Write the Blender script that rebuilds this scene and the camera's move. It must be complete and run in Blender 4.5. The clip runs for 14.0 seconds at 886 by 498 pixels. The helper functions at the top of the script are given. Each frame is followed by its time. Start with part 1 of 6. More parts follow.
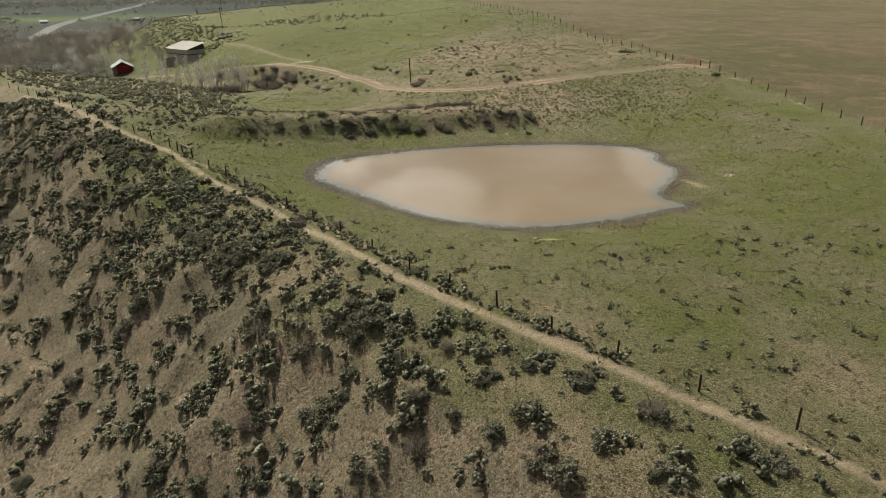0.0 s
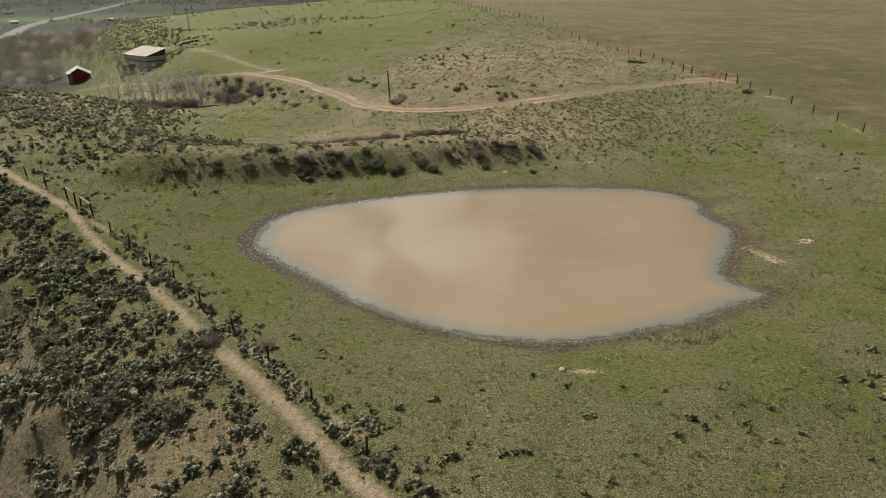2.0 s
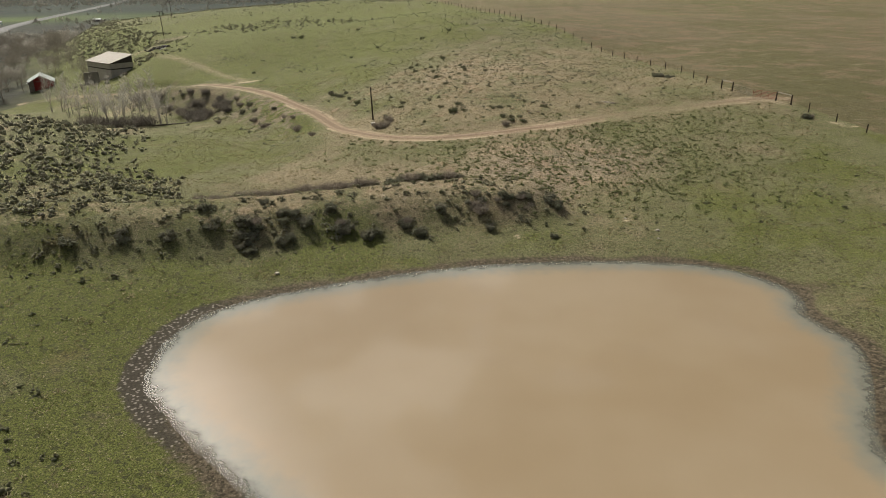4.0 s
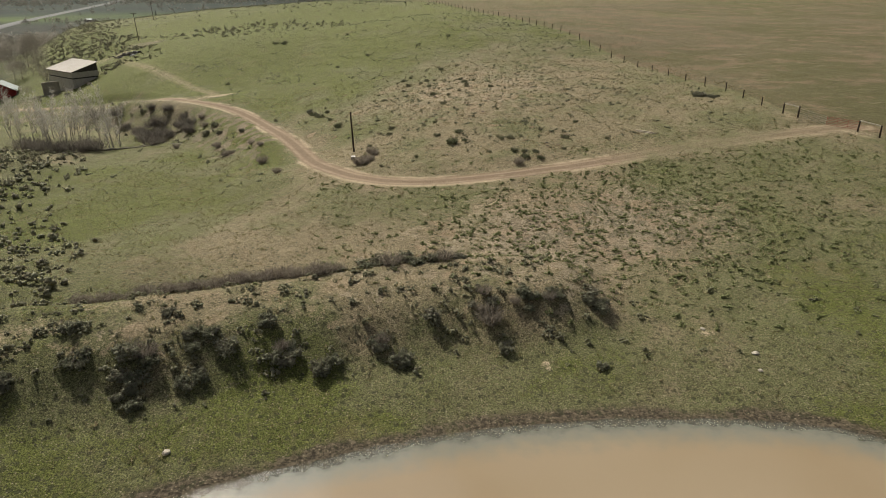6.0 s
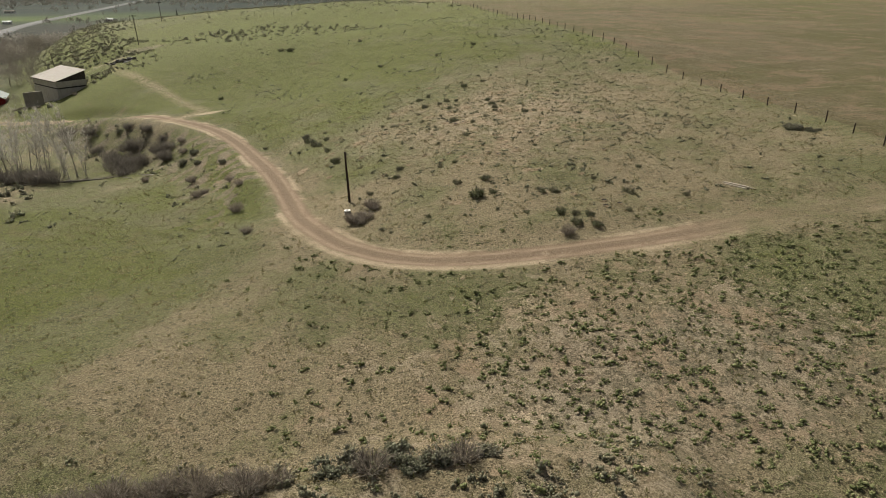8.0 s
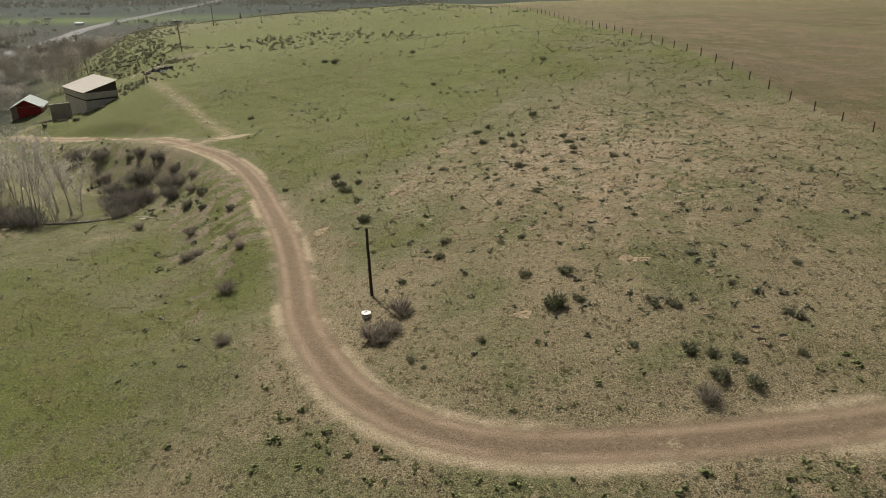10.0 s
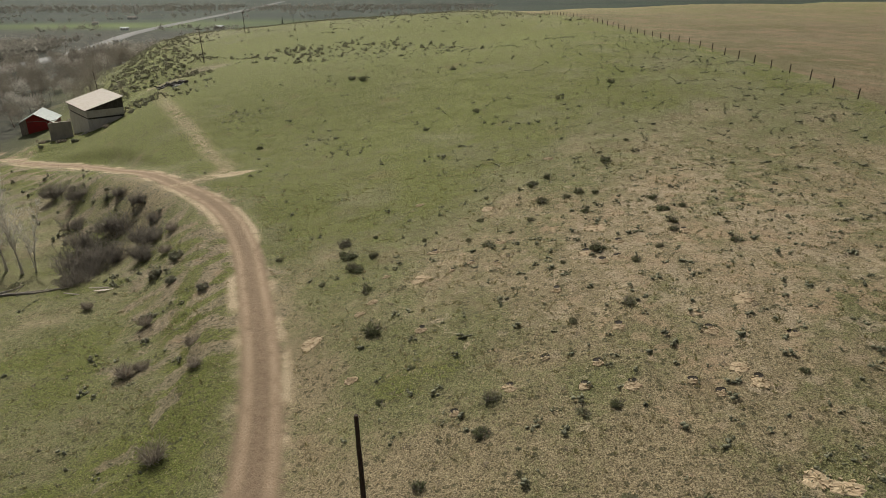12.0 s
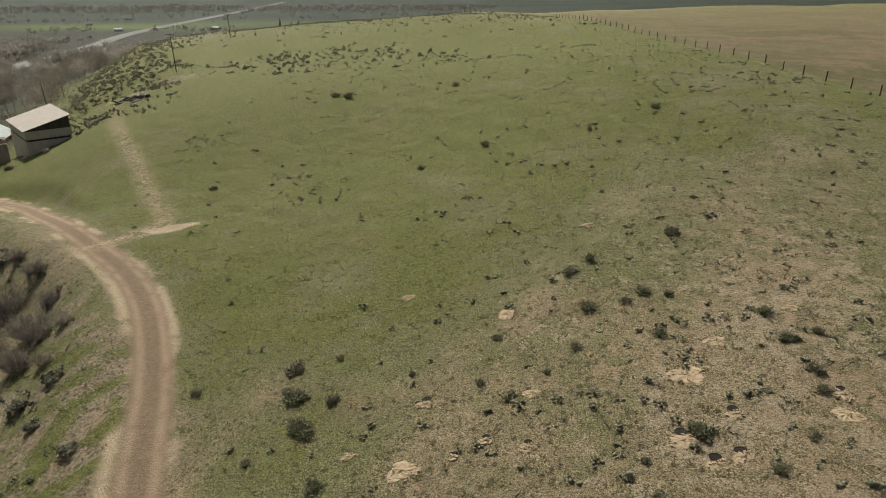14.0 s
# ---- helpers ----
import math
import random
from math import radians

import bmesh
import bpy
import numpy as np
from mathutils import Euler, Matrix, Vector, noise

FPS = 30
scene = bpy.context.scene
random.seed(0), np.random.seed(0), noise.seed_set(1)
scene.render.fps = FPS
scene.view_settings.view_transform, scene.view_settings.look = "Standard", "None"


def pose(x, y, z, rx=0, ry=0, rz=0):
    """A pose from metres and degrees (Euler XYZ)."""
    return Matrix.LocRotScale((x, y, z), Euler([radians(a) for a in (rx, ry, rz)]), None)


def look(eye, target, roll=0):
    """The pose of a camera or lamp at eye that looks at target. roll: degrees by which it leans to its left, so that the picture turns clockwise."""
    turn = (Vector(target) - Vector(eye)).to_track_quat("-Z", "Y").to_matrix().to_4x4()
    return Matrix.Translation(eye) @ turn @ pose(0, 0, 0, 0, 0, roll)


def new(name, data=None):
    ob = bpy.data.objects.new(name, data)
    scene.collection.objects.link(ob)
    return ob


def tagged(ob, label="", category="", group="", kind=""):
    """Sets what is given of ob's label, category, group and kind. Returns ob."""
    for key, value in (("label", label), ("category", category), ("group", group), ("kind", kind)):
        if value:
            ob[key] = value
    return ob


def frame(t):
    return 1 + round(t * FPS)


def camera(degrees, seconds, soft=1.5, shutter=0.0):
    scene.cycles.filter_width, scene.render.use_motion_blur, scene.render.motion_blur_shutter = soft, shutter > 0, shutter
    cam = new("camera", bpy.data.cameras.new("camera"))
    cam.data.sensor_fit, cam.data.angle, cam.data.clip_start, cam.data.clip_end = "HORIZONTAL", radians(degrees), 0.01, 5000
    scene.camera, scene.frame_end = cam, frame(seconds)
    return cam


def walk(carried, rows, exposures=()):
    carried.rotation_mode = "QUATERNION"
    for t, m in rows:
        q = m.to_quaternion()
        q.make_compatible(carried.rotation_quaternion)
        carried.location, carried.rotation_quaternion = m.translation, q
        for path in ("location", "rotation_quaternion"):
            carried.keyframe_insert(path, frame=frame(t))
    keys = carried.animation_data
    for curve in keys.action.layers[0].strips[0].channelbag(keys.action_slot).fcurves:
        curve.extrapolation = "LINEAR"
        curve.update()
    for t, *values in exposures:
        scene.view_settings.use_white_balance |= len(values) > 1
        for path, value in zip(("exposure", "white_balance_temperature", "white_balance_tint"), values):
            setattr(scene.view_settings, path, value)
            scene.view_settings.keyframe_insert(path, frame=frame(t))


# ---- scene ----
cam = camera(68.3, 14.0, soft=0.7)
METRES, EYE, TILT, LEAN, TURN = 160.0, 23.6, -22.5, 0.5, 0.0
ROWS = [
    (0.0, 0.0, 0.0, 0.0, 0.0, 0.0, 0.0),
    (0.5, 0.0006, 0.0329, 0.0137, -0.36, -0.01, 0.12),
    (1.0, 0.0012, 0.0657, 0.0273, -0.66, -0.01, 0.2),
    (1.5, 0.0021, 0.0985, 0.0408, -0.9, -0.02, 0.27),
    (2.0, 0.0031, 0.1313, 0.0544, -1.11, -0.02, 0.33),
    (2.5, 0.0045, 0.1643, 0.0679, -1.28, -0.02, 0.38),
    (3.0, 0.006, 0.1975, 0.0815, -1.38, -0.03, 0.41),
    (5.5, 0.0144, 0.3622, 0.1498, -1.42, -0.09, 0.4),
    (6.0, 0.0161, 0.3951, 0.1633, -1.37, -0.11, 0.37),
    (6.5, 0.0176, 0.4282, 0.1768, -1.27, -0.12, 0.34),
    (7.0, 0.0189, 0.4614, 0.1906, -0.79, -0.13, 0.13),
    (7.5, 0.0197, 0.4946, 0.2044, -0.13, -0.14, -0.15),
    (8.0, 0.02, 0.5276, 0.2185, 0.51, -0.16, -0.45),
    (10.5, 0.0114, 0.6926, 0.287, 6.62, -0.01, -3.04),
    (11.0, 0.007, 0.7253, 0.3003, 7.72, 0.08, -3.5),
    (11.5, 0.0021, 0.7581, 0.3136, 8.33, 0.16, -3.77),
    (12.0, -0.0031, 0.7908, 0.3271, 8.63, 0.16, -3.89),
    (12.5, -0.0085, 0.8237, 0.3402, 8.76, 0.16, -3.96),
    (13.0, -0.0139, 0.8563, 0.3536, 8.78, 0.16, -4.01),
    (13.5, -0.0194, 0.8888, 0.3669, 8.79, 0.17, -4.0),
    (14.0, -0.0249, 0.9213, 0.3801, 8.78, 0.19, -4.01),
]
walk(cam, [(t, pose(0, 0, EYE, TILT, LEAN, TURN) @ pose(METRES * x, METRES * y, METRES * z, 90 + pitch, roll, yaw)) for t, x, y, z, yaw, pitch, roll in ROWS])

# ---- sky, sun ----
SUN_UP, SUN_TURN = radians(42), radians(-34)
world = bpy.data.worlds.new("sky")
scene.world = world
world.use_nodes = True
wt = world.node_tree
wt.nodes.clear()


def wnode(kind):
    return wt.nodes.new(kind)


w_out = wnode("ShaderNodeOutputWorld")
w_bg = wnode("ShaderNodeBackground")
w_sky = wnode("ShaderNodeTexSky")
w_sky.sky_type, w_sky.sun_disc, w_sky.sun_elevation, w_sky.sun_rotation = "NISHITA", False, SUN_UP, SUN_TURN
w_sky.air_density, w_sky.dust_density = 1.2, 2.0
w_geo = wnode("ShaderNodeTexCoord")
w_sep = wnode("ShaderNodeSeparateXYZ")
w_add = wnode("ShaderNodeMath")
w_add.operation = "ADD"
w_add.inputs[1].default_value = 0.25
w_div = wnode("ShaderNodeVectorMath")
w_div.operation = "DIVIDE"
w_noise = wnode("ShaderNodeTexNoise")
w_noise.inputs["Scale"].default_value, w_noise.inputs["Detail"].default_value, w_noise.inputs["Roughness"].default_value = 3.6, 8, 0.58
w_ramp = wnode("ShaderNodeValToRGB")
w_ramp.color_ramp.elements[0].position, w_ramp.color_ramp.elements[1].position = 0.51, 0.60
w_mix = wnode("ShaderNodeMix")
w_mix.data_type = "RGBA"
w_mix.inputs["B"].default_value = (13.0, 12.9, 12.6, 1)
w_dot = wnode("ShaderNodeVectorMath")
w_dot.operation = "DOT_PRODUCT"
w_dot.inputs[1].default_value = (math.sin(SUN_TURN) * math.cos(SUN_UP), math.cos(SUN_TURN) * math.cos(SUN_UP), math.sin(SUN_UP))
w_glow = wnode("ShaderNodeMapRange")
w_glow.inputs["From Min"].default_value, w_glow.inputs["From Max"].default_value = 0.955, 1.0
w_glow.inputs["To Min"].default_value, w_glow.inputs["To Max"].default_value = 1.0, 7.0
w_wide = wnode("ShaderNodeMapRange")
w_wide.inputs["From Min"].default_value, w_wide.inputs["From Max"].default_value = 0.74, 0.96
w_wide.inputs["To Min"].default_value, w_wide.inputs["To Max"].default_value = 0.8, 2.6
w_heap = wnode("ShaderNodeTexNoise")
w_heap.inputs["Scale"].default_value, w_heap.inputs["Detail"].default_value, w_heap.inputs["Roughness"].default_value = 2.1, 9, 0.55
w_edge = wnode("ShaderNodeMapRange")
w_edge.interpolation_type = "SMOOTHSTEP"
w_edge.inputs["From Min"].default_value, w_edge.inputs["From Max"].default_value = 0.525, 0.59
w_over = wnode("ShaderNodeMix")
w_over.data_type = "RGBA"
w_over.inputs["B"].default_value = (23.0, 22.7, 22.2, 1)
w_veil = wnode("ShaderNodeMath")
w_veil.operation = "MULTIPLY"
w_cloud = wnode("ShaderNodeVectorMath")
w_cloud.operation = "MULTIPLY"
w_bg.inputs["Strength"].default_value = 0.033
for a, b in ((w_geo.outputs["Generated"], w_dot.inputs[0]), (w_dot.outputs["Value"], w_glow.inputs["Value"]), (w_dot.outputs["Value"], w_wide.inputs["Value"]), (w_glow.outputs[0], w_veil.inputs[0]), (w_wide.outputs[0], w_veil.inputs[1]), (w_veil.outputs[0], w_cloud.inputs[1]), (w_div.outputs[0], w_heap.inputs["Vector"]), (w_heap.outputs["Fac"], w_edge.inputs["Value"]), (w_edge.outputs[0], w_over.inputs["Factor"]), (w_mix.outputs["Result"], w_over.inputs["A"]),
             (w_over.outputs["Result"], w_cloud.inputs[0]), (w_geo.outputs["Generated"], w_sep.inputs[0]), (w_sep.outputs["Z"], w_add.inputs[0]), (w_geo.outputs["Generated"], w_div.inputs[0]),
             (w_add.outputs[0], w_div.inputs[1]), (w_div.outputs[0], w_noise.inputs["Vector"]), (w_noise.outputs["Fac"], w_ramp.inputs[0]),
             (w_ramp.outputs[0], w_mix.inputs["Factor"]), (w_sky.outputs[0], w_mix.inputs["A"]), (w_cloud.outputs[0], w_bg.inputs["Color"]),
             (w_bg.outputs[0], w_out.inputs["Surface"])):
    wt.links.new(a, b)
sun = new("sun", bpy.data.lights.new("sun", "SUN"))
sun.data.energy, sun.data.angle, sun.data.color = 5.0, radians(1.0), (1.0, 0.955, 0.82)
scene.view_settings.exposure = 0.02
sun_way = Vector((math.sin(SUN_TURN) * math.cos(SUN_UP), math.cos(SUN_TURN) * math.cos(SUN_UP), math.sin(SUN_UP)))
sun.matrix_world = look(sun_way * 100, (0, 0, 0))

# ---- materials ----


class Shader:
    """A node material under way."""

    def __init__(self, name, rough=0.9):
        self.mat = bpy.data.materials.new(name)
        self.mat.use_nodes = True
        self.tree = self.mat.node_tree
        self.bsdf = self.tree.nodes["Principled BSDF"]
        self.bsdf.inputs["Roughness"].default_value = rough
        self.bsdf.inputs["Specular IOR Level"].default_value = 0.25
        self.at = self.node("ShaderNodeTexCoord").outputs["Object"]

    def node(self, kind):
        return self.tree.nodes.new(kind)

    def link(self, a, b):
        self.tree.links.new(a, b)

    def noise(self, scale, detail=4, rough=0.55, stretch=None):
        n = self.node("ShaderNodeTexNoise")
        n.inputs["Scale"].default_value, n.inputs["Detail"].default_value, n.inputs["Roughness"].default_value = scale, detail, rough
        if stretch:
            m = self.node("ShaderNodeMapping")
            m.inputs["Scale"].default_value = stretch
            self.link(self.at, m.inputs["Vector"])
            self.link(m.outputs[0], n.inputs["Vector"])
        else:
            self.link(self.at, n.inputs["Vector"])
        return n.outputs["Fac"]

    def attr(self, name):
        n = self.node("ShaderNodeAttribute")
        n.attribute_name = name
        return n.outputs["Fac"]

    def step(self, value, lo, hi):
        n = self.node("ShaderNodeMapRange")
        n.interpolation_type = "SMOOTHSTEP"
        n.inputs["From Min"].default_value, n.inputs["From Max"].default_value = lo, hi
        self.link(value, n.inputs["Value"])
        return n.outputs[0]

    def math(self, op, a, b):
        n = self.node("ShaderNodeMath")
        n.operation = op
        for i, v in enumerate((a, b)):
            if isinstance(v, (int, float)):
                n.inputs[i].default_value = v
            else:
                self.link(v, n.inputs[i])
        return n.outputs[0]

    def mix(self, f, a, b):
        n = self.node("ShaderNodeMix")
        n.data_type = "RGBA"
        for socket, v in (("Factor", f), ("A", a), ("B", b)):
            if isinstance(v, tuple):
                n.inputs[socket].default_value = (*v, 1)
            elif isinstance(v, (int, float)):
                n.inputs[0].default_value = v
            else:
                self.link(v, n.inputs[socket])
        return n.outputs["Result"]

    def random(self):
        return self.node("ShaderNodeObjectInfo").outputs["Random"]

    def island(self):
        return self.node("ShaderNodeNewGeometry").outputs["Random Per Island"]

    def bump(self, value, strength, distance):
        n = self.node("ShaderNodeBump")
        n.inputs["Strength"].default_value, n.inputs["Distance"].default_value = strength, distance
        self.link(value, n.inputs["Height"])
        self.link(n.outputs[0], self.bsdf.inputs["Normal"])

    def done(self, colour):
        if isinstance(colour, tuple):
            self.bsdf.inputs["Base Color"].default_value = (*colour, 1)
        else:
            self.link(colour, self.bsdf.inputs["Base Color"])
        return self.mat


def ground_material():
    s = Shader("meadow_and_soil", 0.95)
    s.bsdf.inputs["Specular IOR Level"].default_value = 0.12
    fine, mid, wide, grain = s.noise(3.0, 7, 0.68), s.noise(0.5, 5, 0.6), s.noise(0.07, 4), s.noise(12, 6, 0.75)
    tuft = s.noise(6.0, 9, 0.84)

    def ragged(name, lo=0.35, hi=0.65, much=0.55):
        v = s.math("ADD", s.attr(name), s.math("MULTIPLY", s.math("SUBTRACT", fine, 0.5), much * 1.3))
        v = s.math("ADD", v, s.math("MULTIPLY", s.math("SUBTRACT", mid, 0.5), much))
        return s.step(v, lo, hi)

    wobble = s.math("ADD", s.math("MULTIPLY", s.math("SUBTRACT", fine, 0.5), 1.6), s.math("MULTIPLY", s.math("SUBTRACT", mid, 0.5), 1.2))
    grit = s.math("MULTIPLY", s.math("SUBTRACT", tuft, 0.5), 1.5)

    def strip(name, off, half, soft, rough=1.0):
        """A strip along a line: 1 within half a width of the offset, ragged at its edges."""
        v = s.math("ABSOLUTE", s.math("SUBTRACT", s.attr(name), off), 0)
        v = s.math("ADD", v, s.math("MULTIPLY", s.math("ADD", wobble, grit), 0.5 * rough))
        return s.math("SUBTRACT", 1.0, s.step(v, half - soft, half + soft))

    dry = s.mix(s.step(grain, 0.38, 0.62), (0.120, 0.098, 0.057), (0.312, 0.256, 0.158))
    dull = s.mix(s.step(grain, 0.38, 0.62), (0.072, 0.076, 0.031), (0.205, 0.201, 0.097))
    lush = s.mix(s.step(grain, 0.38, 0.62), (0.054, 0.064, 0.016), (0.166, 0.180, 0.050))
    a = s.math("ADD", s.attr("green"), s.math("MULTIPLY", s.math("SUBTRACT", mid, 0.5), 1.0))
    a = s.math("ADD", a, s.math("MULTIPLY", s.math("SUBTRACT", fine, 0.5), 1.0))
    col = s.mix(s.step(a, 0.12, 0.62), dry, dull)
    col = s.mix(s.step(s.math("ADD", a, s.math("MULTIPLY", s.math("SUBTRACT", wide, 0.5), 0.5)), 0.62, 1.05), col, lush)
    straw = s.step(s.math("ADD", s.noise(2.4, 7, 0.76), s.math("MULTIPLY", s.math("SUBTRACT", 0.5, s.attr("green")), 0.16)), 0.545, 0.66)
    col = s.mix(s.math("MULTIPLY", straw, 0.55), col, s.mix(s.step(grain, 0.36, 0.64), (0.175, 0.142, 0.082), (0.36, 0.305, 0.200)))
    litter = s.step(s.math("ADD", s.noise(1.9, 7, 0.78), s.math("MULTIPLY", s.math("SUBTRACT", wide, 0.5), 0.3)), 0.52, 0.62)
    col = s.mix(s.math("MULTIPLY", litter, 0.4), col, s.mix(s.step(grain, 0.36, 0.64), (0.075, 0.064, 0.036), (0.175, 0.145, 0.088)))
    rusty = s.step(s.math("ADD", s.noise(0.16, 5, 0.65), s.math("MULTIPLY", s.math("SUBTRACT", fine, 0.5), 0.25)), 0.58, 0.70)
    col = s.mix(s.math("MULTIPLY", rusty, 0.30), col, (0.200, 0.138, 0.084))
    bare = s.mix(s.step(fine, 0.36, 0.66), (0.140, 0.114, 0.076), (0.275, 0.224, 0.152))
    bare = s.mix(s.math("MULTIPLY", s.step(mid, 0.52, 0.70), 0.5), bare, (0.262, 0.184, 0.115))
    bare = s.mix(s.math("MULTIPLY", s.step(wide, 0.44, 0.58), 0.6), bare, (0.158, 0.142, 0.088))
    bare = s.mix(s.step(grain, 0.64, 0.73), bare, (0.42, 0.37, 0.29))
    col = s.mix(ragged("soil", 0.35, 0.75, 0.9), col, bare)
    field = s.mix(s.step(fine, 0.36, 0.64), (0.108, 0.088, 0.050), (0.172, 0.142, 0.083))
    field = s.mix(s.step(s.noise(0.02, 5, 0.65), 0.42, 0.62), field, (0.108, 0.100, 0.045))
    field = s.mix(s.math("MULTIPLY", s.attr("young"), 0.85), field, s.mix(s.step(fine, 0.36, 0.64), (0.120, 0.116, 0.044), (0.185, 0.172, 0.074)))
    field = s.mix(s.math("MULTIPLY", s.step(s.noise(0.35, 6, 0.7, (0.35, 1.6, 1.0)), 0.58, 0.68), 0.6), field, (0.255, 0.210, 0.140))
    field = s.mix(s.math("MULTIPLY", s.step(s.noise(0.13, 6, 0.7), 0.48, 0.62), 0.75), field, (0.195, 0.138, 0.088))
    field = s.mix(s.math("MULTIPLY", s.step(s.noise(0.9, 7, 0.75), 0.54, 0.64), 0.5), field, (0.090, 0.080, 0.044))
    col = s.mix(ragged("field", 0.4, 0.6, 0.4), col, field)
    crops = s.mix(s.step(s.noise(0.004, 3), 0.46, 0.54), (0.014, 0.025, 0.017), (0.022, 0.033, 0.020))
    crops = s.mix(s.step(s.noise(0.05, 4), 0.5, 0.7), crops, (0.027, 0.031, 0.023))
    crops = s.mix(s.attr("wood"), crops, s.mix(s.step(s.noise(0.12, 4), 0.4, 0.6), (0.020, 0.023, 0.016), (0.044, 0.044, 0.031)))
    col = s.mix(s.attr("valley"), col, crops)
    col = s.mix(s.attr("crop"), col, (0.085, 0.120, 0.028))
    mud = s.mix(s.step(fine, 0.38, 0.62), (0.055, 0.044, 0.030), (0.150, 0.120, 0.082))
    col = s.mix(ragged("mud", 0.35, 0.85, 0.8), col, mud)
    for size, share, reach, tone in ((2.2, 0.30, 0.42, (0.054, 0.054, 0.028)), (5.0, 0.34, 0.40, (0.060, 0.056, 0.032)), (6.5, 0.20, 0.34, (0.36, 0.305, 0.205))):
        spot = s.node("ShaderNodeTexVoronoi")
        spot.inputs["Scale"].default_value = size
        s.link(s.at, spot.inputs["Vector"])
        pick = s.node("ShaderNodeSeparateColor")
        s.link(spot.outputs["Color"], pick.inputs[0])
        some = s.step(s.math("ADD", pick.outputs[0], s.math("MULTIPLY", s.math("SUBTRACT", mid, 0.5), 0.5)), share + 0.02, share - 0.02)
        rim = s.math("ADD", spot.outputs["Distance"], s.math("MULTIPLY", s.math("SUBTRACT", grain, 0.5), 0.5))
        col = s.mix(s.math("MULTIPLY", s.math("MULTIPLY", some, s.step(rim, reach, reach - 0.1)), s.math("SUBTRACT", 0.7, s.math("MULTIPLY", s.attr("valley"), 0.7))), col, tone)
    pebbles = s.node("ShaderNodeTexVoronoi")
    pebbles.inputs["Scale"].default_value = 3.4
    s.link(s.at, pebbles.inputs["Vector"])
    stony = s.mix(s.step(pebbles.outputs["Distance"], 0.18, 0.42), (0.30, 0.27, 0.23), (0.07, 0.06, 0.045))
    col = s.mix(ragged("gravel", 0.4, 0.7, 0.6), col, stony)
    earth = s.mix(s.step(fine, 0.25, 0.75), (0.170, 0.121, 0.080), (0.230, 0.170, 0.115))
    earth = s.mix(s.math("MULTIPLY", strip("from_road", 0.85, 0.28, 0.25, 0.25), s.step(mid, 0.2, 0.6)), earth, (0.300, 0.228, 0.158))
    earth = s.mix(s.step(grain, 0.66, 0.74), earth, (0.40, 0.32, 0.24))
    on_road = s.math("MULTIPLY", strip("from_road", 0.0, 1.5, 0.35, 0.8), s.attr("road_worn"))
    col = s.mix(on_road, col, earth)
    tan = s.mix(s.step(fine, 0.3, 0.7), (0.225, 0.172, 0.105), (0.335, 0.268, 0.175))
    col = s.mix(ragged("path", 0.34, 0.70, 0.6), col, tan)
    col = s.mix(s.math("MULTIPLY", strip("from_spur", 0.0, 1.4, 1.0, 3.0), s.math("MULTIPLY", s.math("MULTIPLY", s.step(s.attr("spur_end"), 0.0, 0.6), s.step(fine, 0.36, 0.58)), s.step(mid, 0.30, 0.55))), col, tan)
    col = s.mix(s.math("MULTIPLY", strip("from_trail", 0.0, 0.36, 0.36, 1.3), 0.7), col, tan)
    col = s.mix(s.math("MULTIPLY", strip("from_second_trail", 0.0, 0.30, 0.34, 1.2), 0.7), col, tan)
    scab = s.math("ADD", s.noise(0.75, 8, 0.76), s.math("MULTIPLY", s.attr("scab"), 0.19))
    scab = s.math("MULTIPLY", s.step(scab, 0.655, 0.73), s.step(s.attr("scab"), 0.02, 0.25))
    rest = s.mix(s.step(s.noise(0.2, 3), 0.42, 0.62), (0.35, 0.29, 0.205), (0.33, 0.24, 0.157))
    col = s.mix(s.math("MULTIPLY", scab, 0.7), col, s.mix(s.step(grain, 0.30, 0.58), (0.20, 0.165, 0.108), rest))
    dust = s.mix(s.step(grain, 0.3, 0.7), (0.30, 0.232, 0.152), (0.47, 0.385, 0.27))
    col = s.mix(ragged("pale", 0.42, 0.85, 1.25), col, dust)
    worn = s.step(s.noise(0.11, 4, 0.6), 0.40, 0.56)
    col = s.mix(s.math("MULTIPLY", strip("from_road", 1.8, 0.42, 0.35, 1.0), s.math("MULTIPLY", s.math("MULTIPLY", worn, s.attr("road_worn")), s.attr("road_west"))), col, dust)
    col = s.mix(s.math("MULTIPLY", strip("from_road", 1.65, 0.35, 0.35, 1.2), s.math("MULTIPLY", s.math("MULTIPLY", s.step(s.noise(0.14, 4, 0.6), 0.45, 0.60), s.attr("road_worn")), s.math("SUBTRACT", 1.0, s.attr("road_west")))), col, dust)
    col = s.mix(s.math("MULTIPLY", strip("from_trail", 0.0, 0.38, 0.30, 0.9), 0.85), col, dust)
    col = s.mix(s.math("MULTIPLY", strip("from_second_trail", 0.0, 0.18, 0.24, 0.9), 0.7), col, dust)
    # Ground colour darkened in hollows of the tuft noise that also drives the bump.
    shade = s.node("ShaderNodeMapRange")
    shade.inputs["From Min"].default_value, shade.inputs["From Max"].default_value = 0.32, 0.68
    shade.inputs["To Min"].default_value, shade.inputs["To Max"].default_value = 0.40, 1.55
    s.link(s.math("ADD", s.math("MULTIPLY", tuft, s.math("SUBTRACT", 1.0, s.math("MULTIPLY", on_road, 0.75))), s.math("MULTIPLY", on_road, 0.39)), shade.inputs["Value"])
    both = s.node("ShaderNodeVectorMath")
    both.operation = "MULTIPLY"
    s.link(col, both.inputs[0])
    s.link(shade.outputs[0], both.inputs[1])
